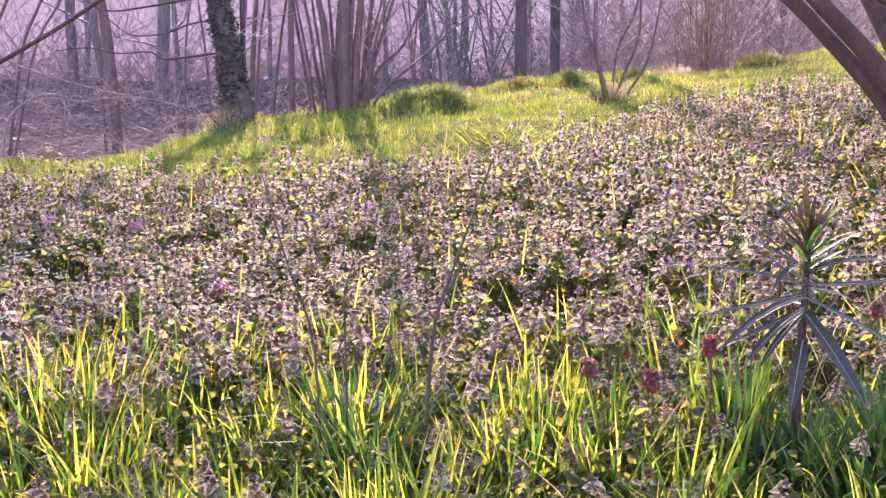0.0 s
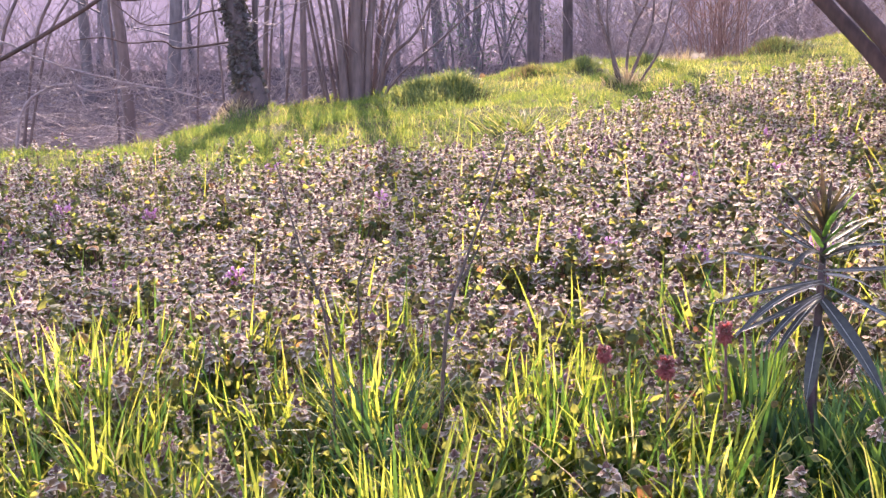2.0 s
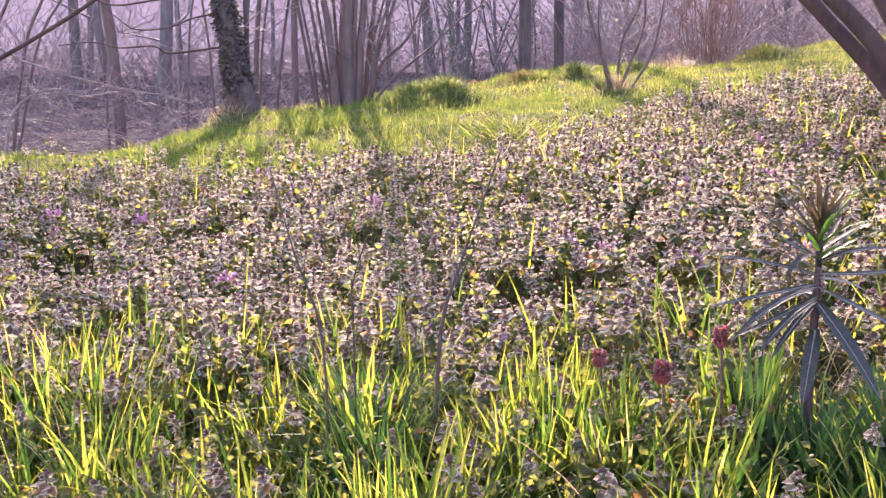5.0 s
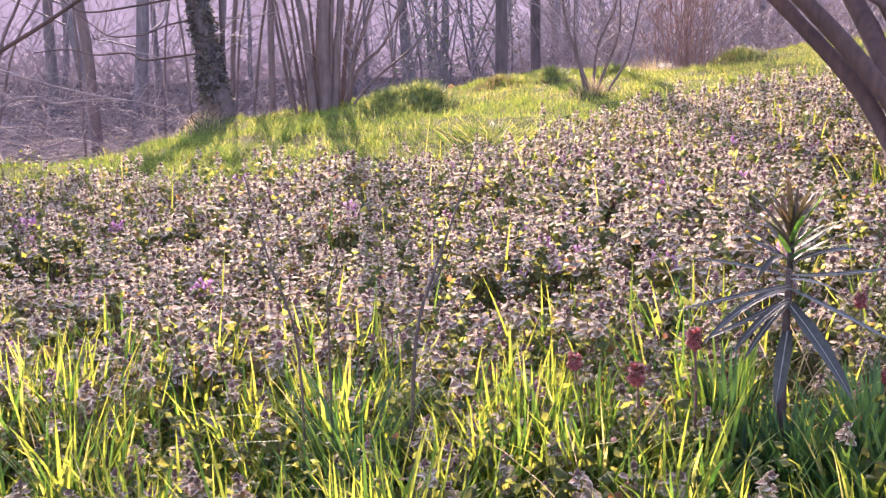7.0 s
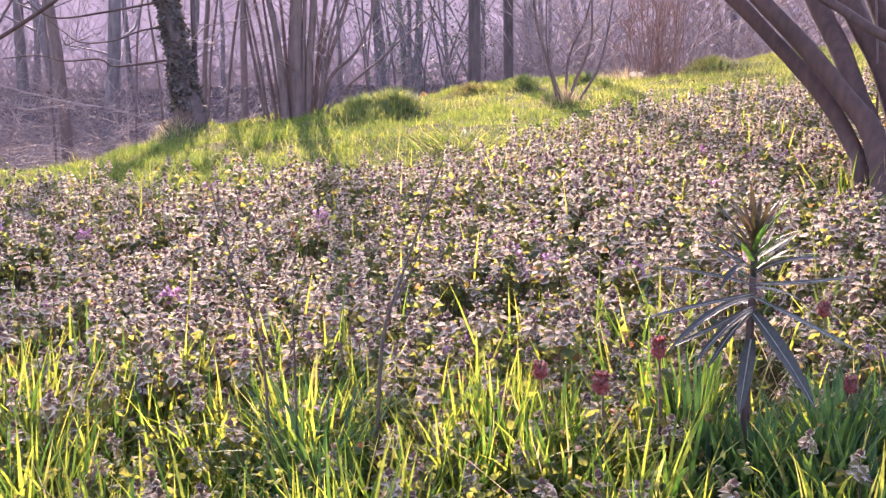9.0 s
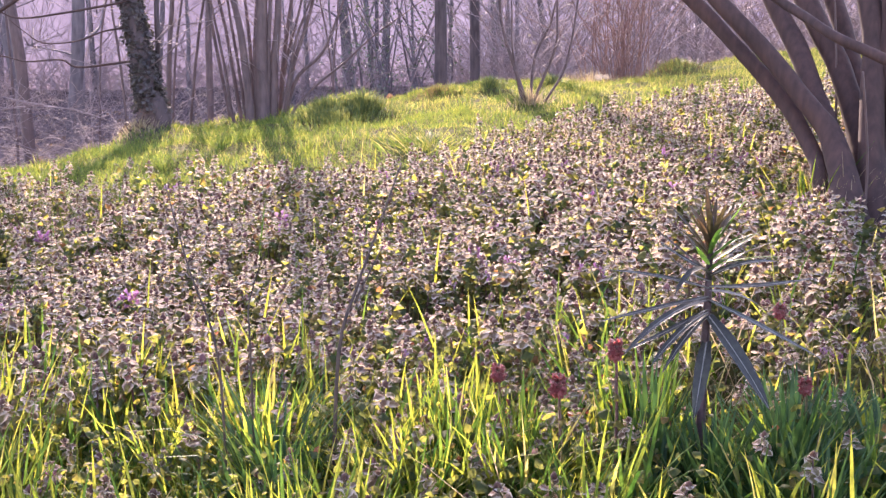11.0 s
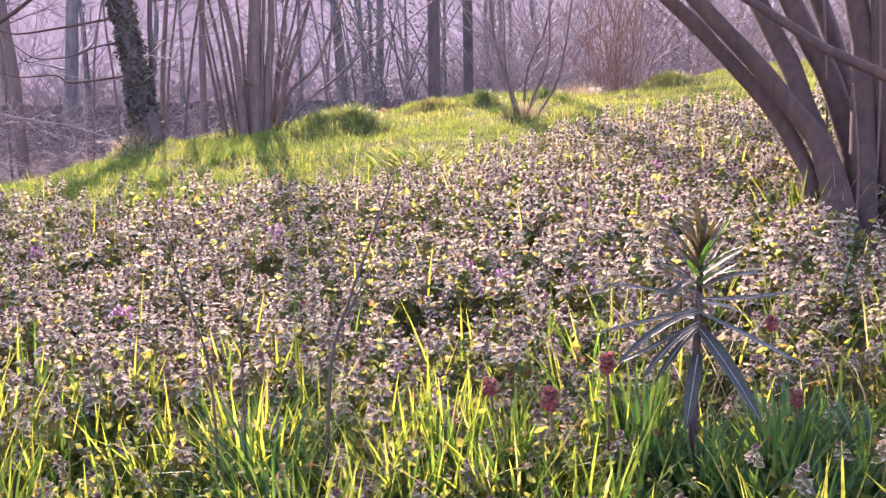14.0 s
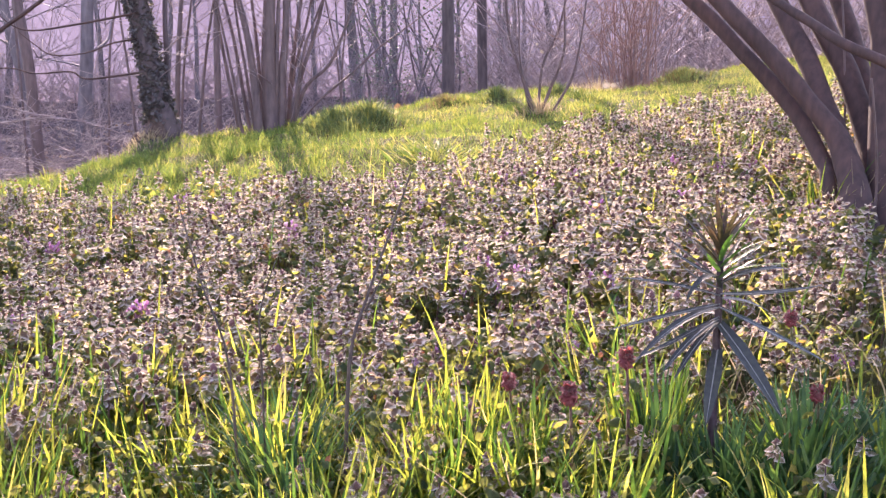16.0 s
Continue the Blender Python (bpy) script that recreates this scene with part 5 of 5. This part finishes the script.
stuff("brushwood", brush(2600, (-6.5, -1.2, 7.4, 15), (0.3, 1.2), 0.0034, (-0.1, 0.7), 61, 0, 0.7), (M_BRUSH,), "dark tangle of bare brushwood on the wood's floor", "brushwood")
# paler bark stands in for the few twigs that catch the sun
stuff("pale_twigs", brush(420, (-5.5, -1.4, 7.4, 11), (0.3, 1.1), 0.0030, (-0.15, 0.35), 67, 0.1, 0.9), (M_TWIG,), "pale bare twigs over the brushwood, coloured as if sunlit", "twigs")
for pts, r0 in (([(-3.176, 7.7, 0.588), (-2.87, 7.7, 0.55), (-2.643, 7.7, 0.473), (-2.262, 7.72, 0.378), (-1.9, 7.75, 0.31), (-1.723, 7.8, 0.24)], 0.009), ([(-2.971, 7.6, 0.15), (-2.807, 7.65, 0.339), (-2.65, 7.7, 0.366), (-2.498, 7.7, 0.32), (-2.224, 7.7, 0.351), (-1.915, 7.7, 0.328)], 0.011)):
    bx, by = pts[0][:2]
    bough = woody_plant("low_branch", (bx, by, height1(bx, by)), [([(bx - 0.1, by, height1(bx - 0.1, by) - 0.03)] + pts, [r0 * 1.2] + list(np.linspace(r0, r0 * 0.35, len(pts))))], "crooked pale bare branch hanging low over brushwood", "branch", M_TWIG, 6, 0.15, "bough")
    spray("twig_spray", local(twigs_on([pts], 34, int(r0 * 1000), (0.15, 0.45), 0.003, -0.1, 0.1, 1.0), (bx, by, height1(bx, by))), M_TWIG, bough, "fine bare twigs")
stuff("undergrowth", brush(1500, (-12, 14, 11, 25), (0.5, 2.0), 0.0055, (0.2, 2.2), 62, 0, 1.2), (M_TWIG,), "bare leafless undergrowth between the trees", "undergrowth")
stuff("hazy_twigs", brush(2300, (-14, 17, 14, 25), (0.5, 1.5), 0.0065, (0.1, 1.6), 66, 0.2, 2.4), (M_TWIG,), "fine bare twigs hanging through the wood", "twigs")
stuff("low_scrub", brush(2600, (-17, 19, 18.5, 25), (0.3, 1.0), 0.008, (0.1, 1.5), 65, 0, 0.5), (M_TWIG,), "low bare scrub at the back of the wood", "scrub")
stuff("bramble_thicket", brush(2300, (1.2, 7.0, 9.8, 14), (0.5, 1.5), 0.0055, (0.2, 1.8), 64, 0, 1.5), (M_TWIG,), "dark arching bramble stems behind the meadow", "thicket")

# reddish thicket of upright shoots
RB = (1.95, 8.35, height1(1.95, 8.35))
e = thing("red_shoot_thicket", *RB, "clump of upright reddish-brown shoots in dry grass", "shrub")
shoots = []
for i in range(56):
    a, d = rnd.uniform(0, 6.28), abs(rnd.gauss(0, 0.11))
    bx, by = d * math.cos(a) * 1.3, d * math.sin(a)
    tall = rnd.uniform(0.5, 1.8)
    shoots.append([(bx, by, -0.05), (bx * 1.3 + rnd.uniform(-.09, .09), by * 1.3 + rnd.uniform(-.06, .06), tall * 0.35), (bx * 1.8 + rnd.uniform(-.2, .2), by * 2 + rnd.uniform(-.1, .1), tall * 0.7), (bx * 2.2 + rnd.uniform(-.4, .4), by * 2.2, tall)])
    part("shoot", tube(shoots[-1], [0.0042, 0.0036, 0.0028, 0.0014], 5), M_REDTWIG, e)
spray("twig_spray", twigs_on(shoots, 200, 17, (0.1, 0.4), 0.0024, 0.2, 0.05, 1.5), M_REDTWIG, e, "fine reddish twigs")

# glossy evergreen behind the two trunks
for hx, hy, wide in ((0.75, 12.2, 0.75), (0.05, 13.5, 0.6)):
    hb = (hx, hy, height1(hx, hy))
    e = thing("evergreen_bush", *hb, "evergreen bush with small glossy sparkling leaves", "bush", "evergreen bushes")
    hs = [[(rnd.uniform(-.1, .1), rnd.uniform(-.1, .1), -0.05), (rnd.uniform(-.3, .3), rnd.uniform(-.3, .3), 0.8), (rnd.uniform(-wide, wide), rnd.uniform(-.5, .5), 2.0)] for _ in range(9)]
    for q in hs:
        part("stem", tube(q, [0.016, 0.012, 0.006], 5), M_FARBARK, e)
    part("leaves", clump_leaves(1000, lambda r, t: (r.gauss(0, wide * 0.5), r.gauss(0, 0.4), r.uniform(0.3, 2.2)), (0.016, 0.034), 71), M_HOLLY, e, "glossy dark leaves")

# pale fallen leaf by the thicket, and dead leaves on the ground
for x, y, s in ((1.58, 7.35, 0.05), (1.63, 7.4, 0.04)):
    ob = new("fallen_leaf", np_mesh("fallen_leaf", *leaf_arrays(s, s * 0.9, 0.6, 0.5, 5), None, (M_PALE,)))
    ob.matrix_world = pose(x, y, height1(x, y) + 0.06, 70, -20, 160)
    tagged(ob, "large pale curled dry leaf caught in the grass", "leaf", "pale leaves in the grass")


def litter_at(r, t):
    y = 7.0 + 12 * r.random()
    x = r.uniform(-0.5, 0.45) * y
    while y < float(crest(x)) + 0.4:
        y += 0.5
    return (x, y, height1(x, y) + 0.01)


stuff("leaf_litter", clump_leaves(5000, litter_at, (0.04, 0.08), 72), (M_DEAD,), "brown dead leaves scattered over the wood's floor", "leaf litter")


def withered_at(r, t):
    x, y = r.gauss(0.22, 0.16), r.uniform(1.3, 1.85)
    return (x, y, height1(x, y) + r.uniform(0.02, 0.13))


def hanging_leaves(k, centre_fn, size, seed):
    r = random.Random(seed)
    out = []
    for i in range(k):
        v0, f0 = UP_LEAF[5][i % 6]
        m = np.array(pose(*centre_fn(r, i / k), r.uniform(-60, 60), r.uniform(-80, 60), r.uniform(0, 360)))
        out.append((v0 @ m[:3, :3].T * r.uniform(*size) + m[:3, 3], f0))
    return soup(out)


def front_at(r, t):
    x, y = r.uniform(-0.8, 0.42), r.uniform(1.15, 1.9)
    return (x, y, height1(x, y) + 0.03 + 0.10 * r.random() ** 0.6)


stuff("withered_leaves", hanging_leaves(220, withered_at, (0.007, 0.014), 74), (M_WITHER,), "small withered reddish-brown leaves between the flowers", "dead leaves")
stuff("yellowing_leaves", hanging_leaves(2200, front_at, (0.009, 0.017), 75), (M_LOWER,), "yellow-green nettle leaves between the grass blades", "leaves")


def straws(x, y, r):
    return r.random(len(x)) < np.clip(0.4 + 1.5 * patchy(x, y, 5, 9.0), 0, 1)


grass_field("dry_straws", "thin pale dry grass stalks fallen between the green blades", 1100, (-0.8, 0.8, 1.1, 1.8), straws, (0.10, 0.22), (0.0016, 0.003), (0.3, 1.3), (0.1, 0.8), M_STRAW, 4, 29)
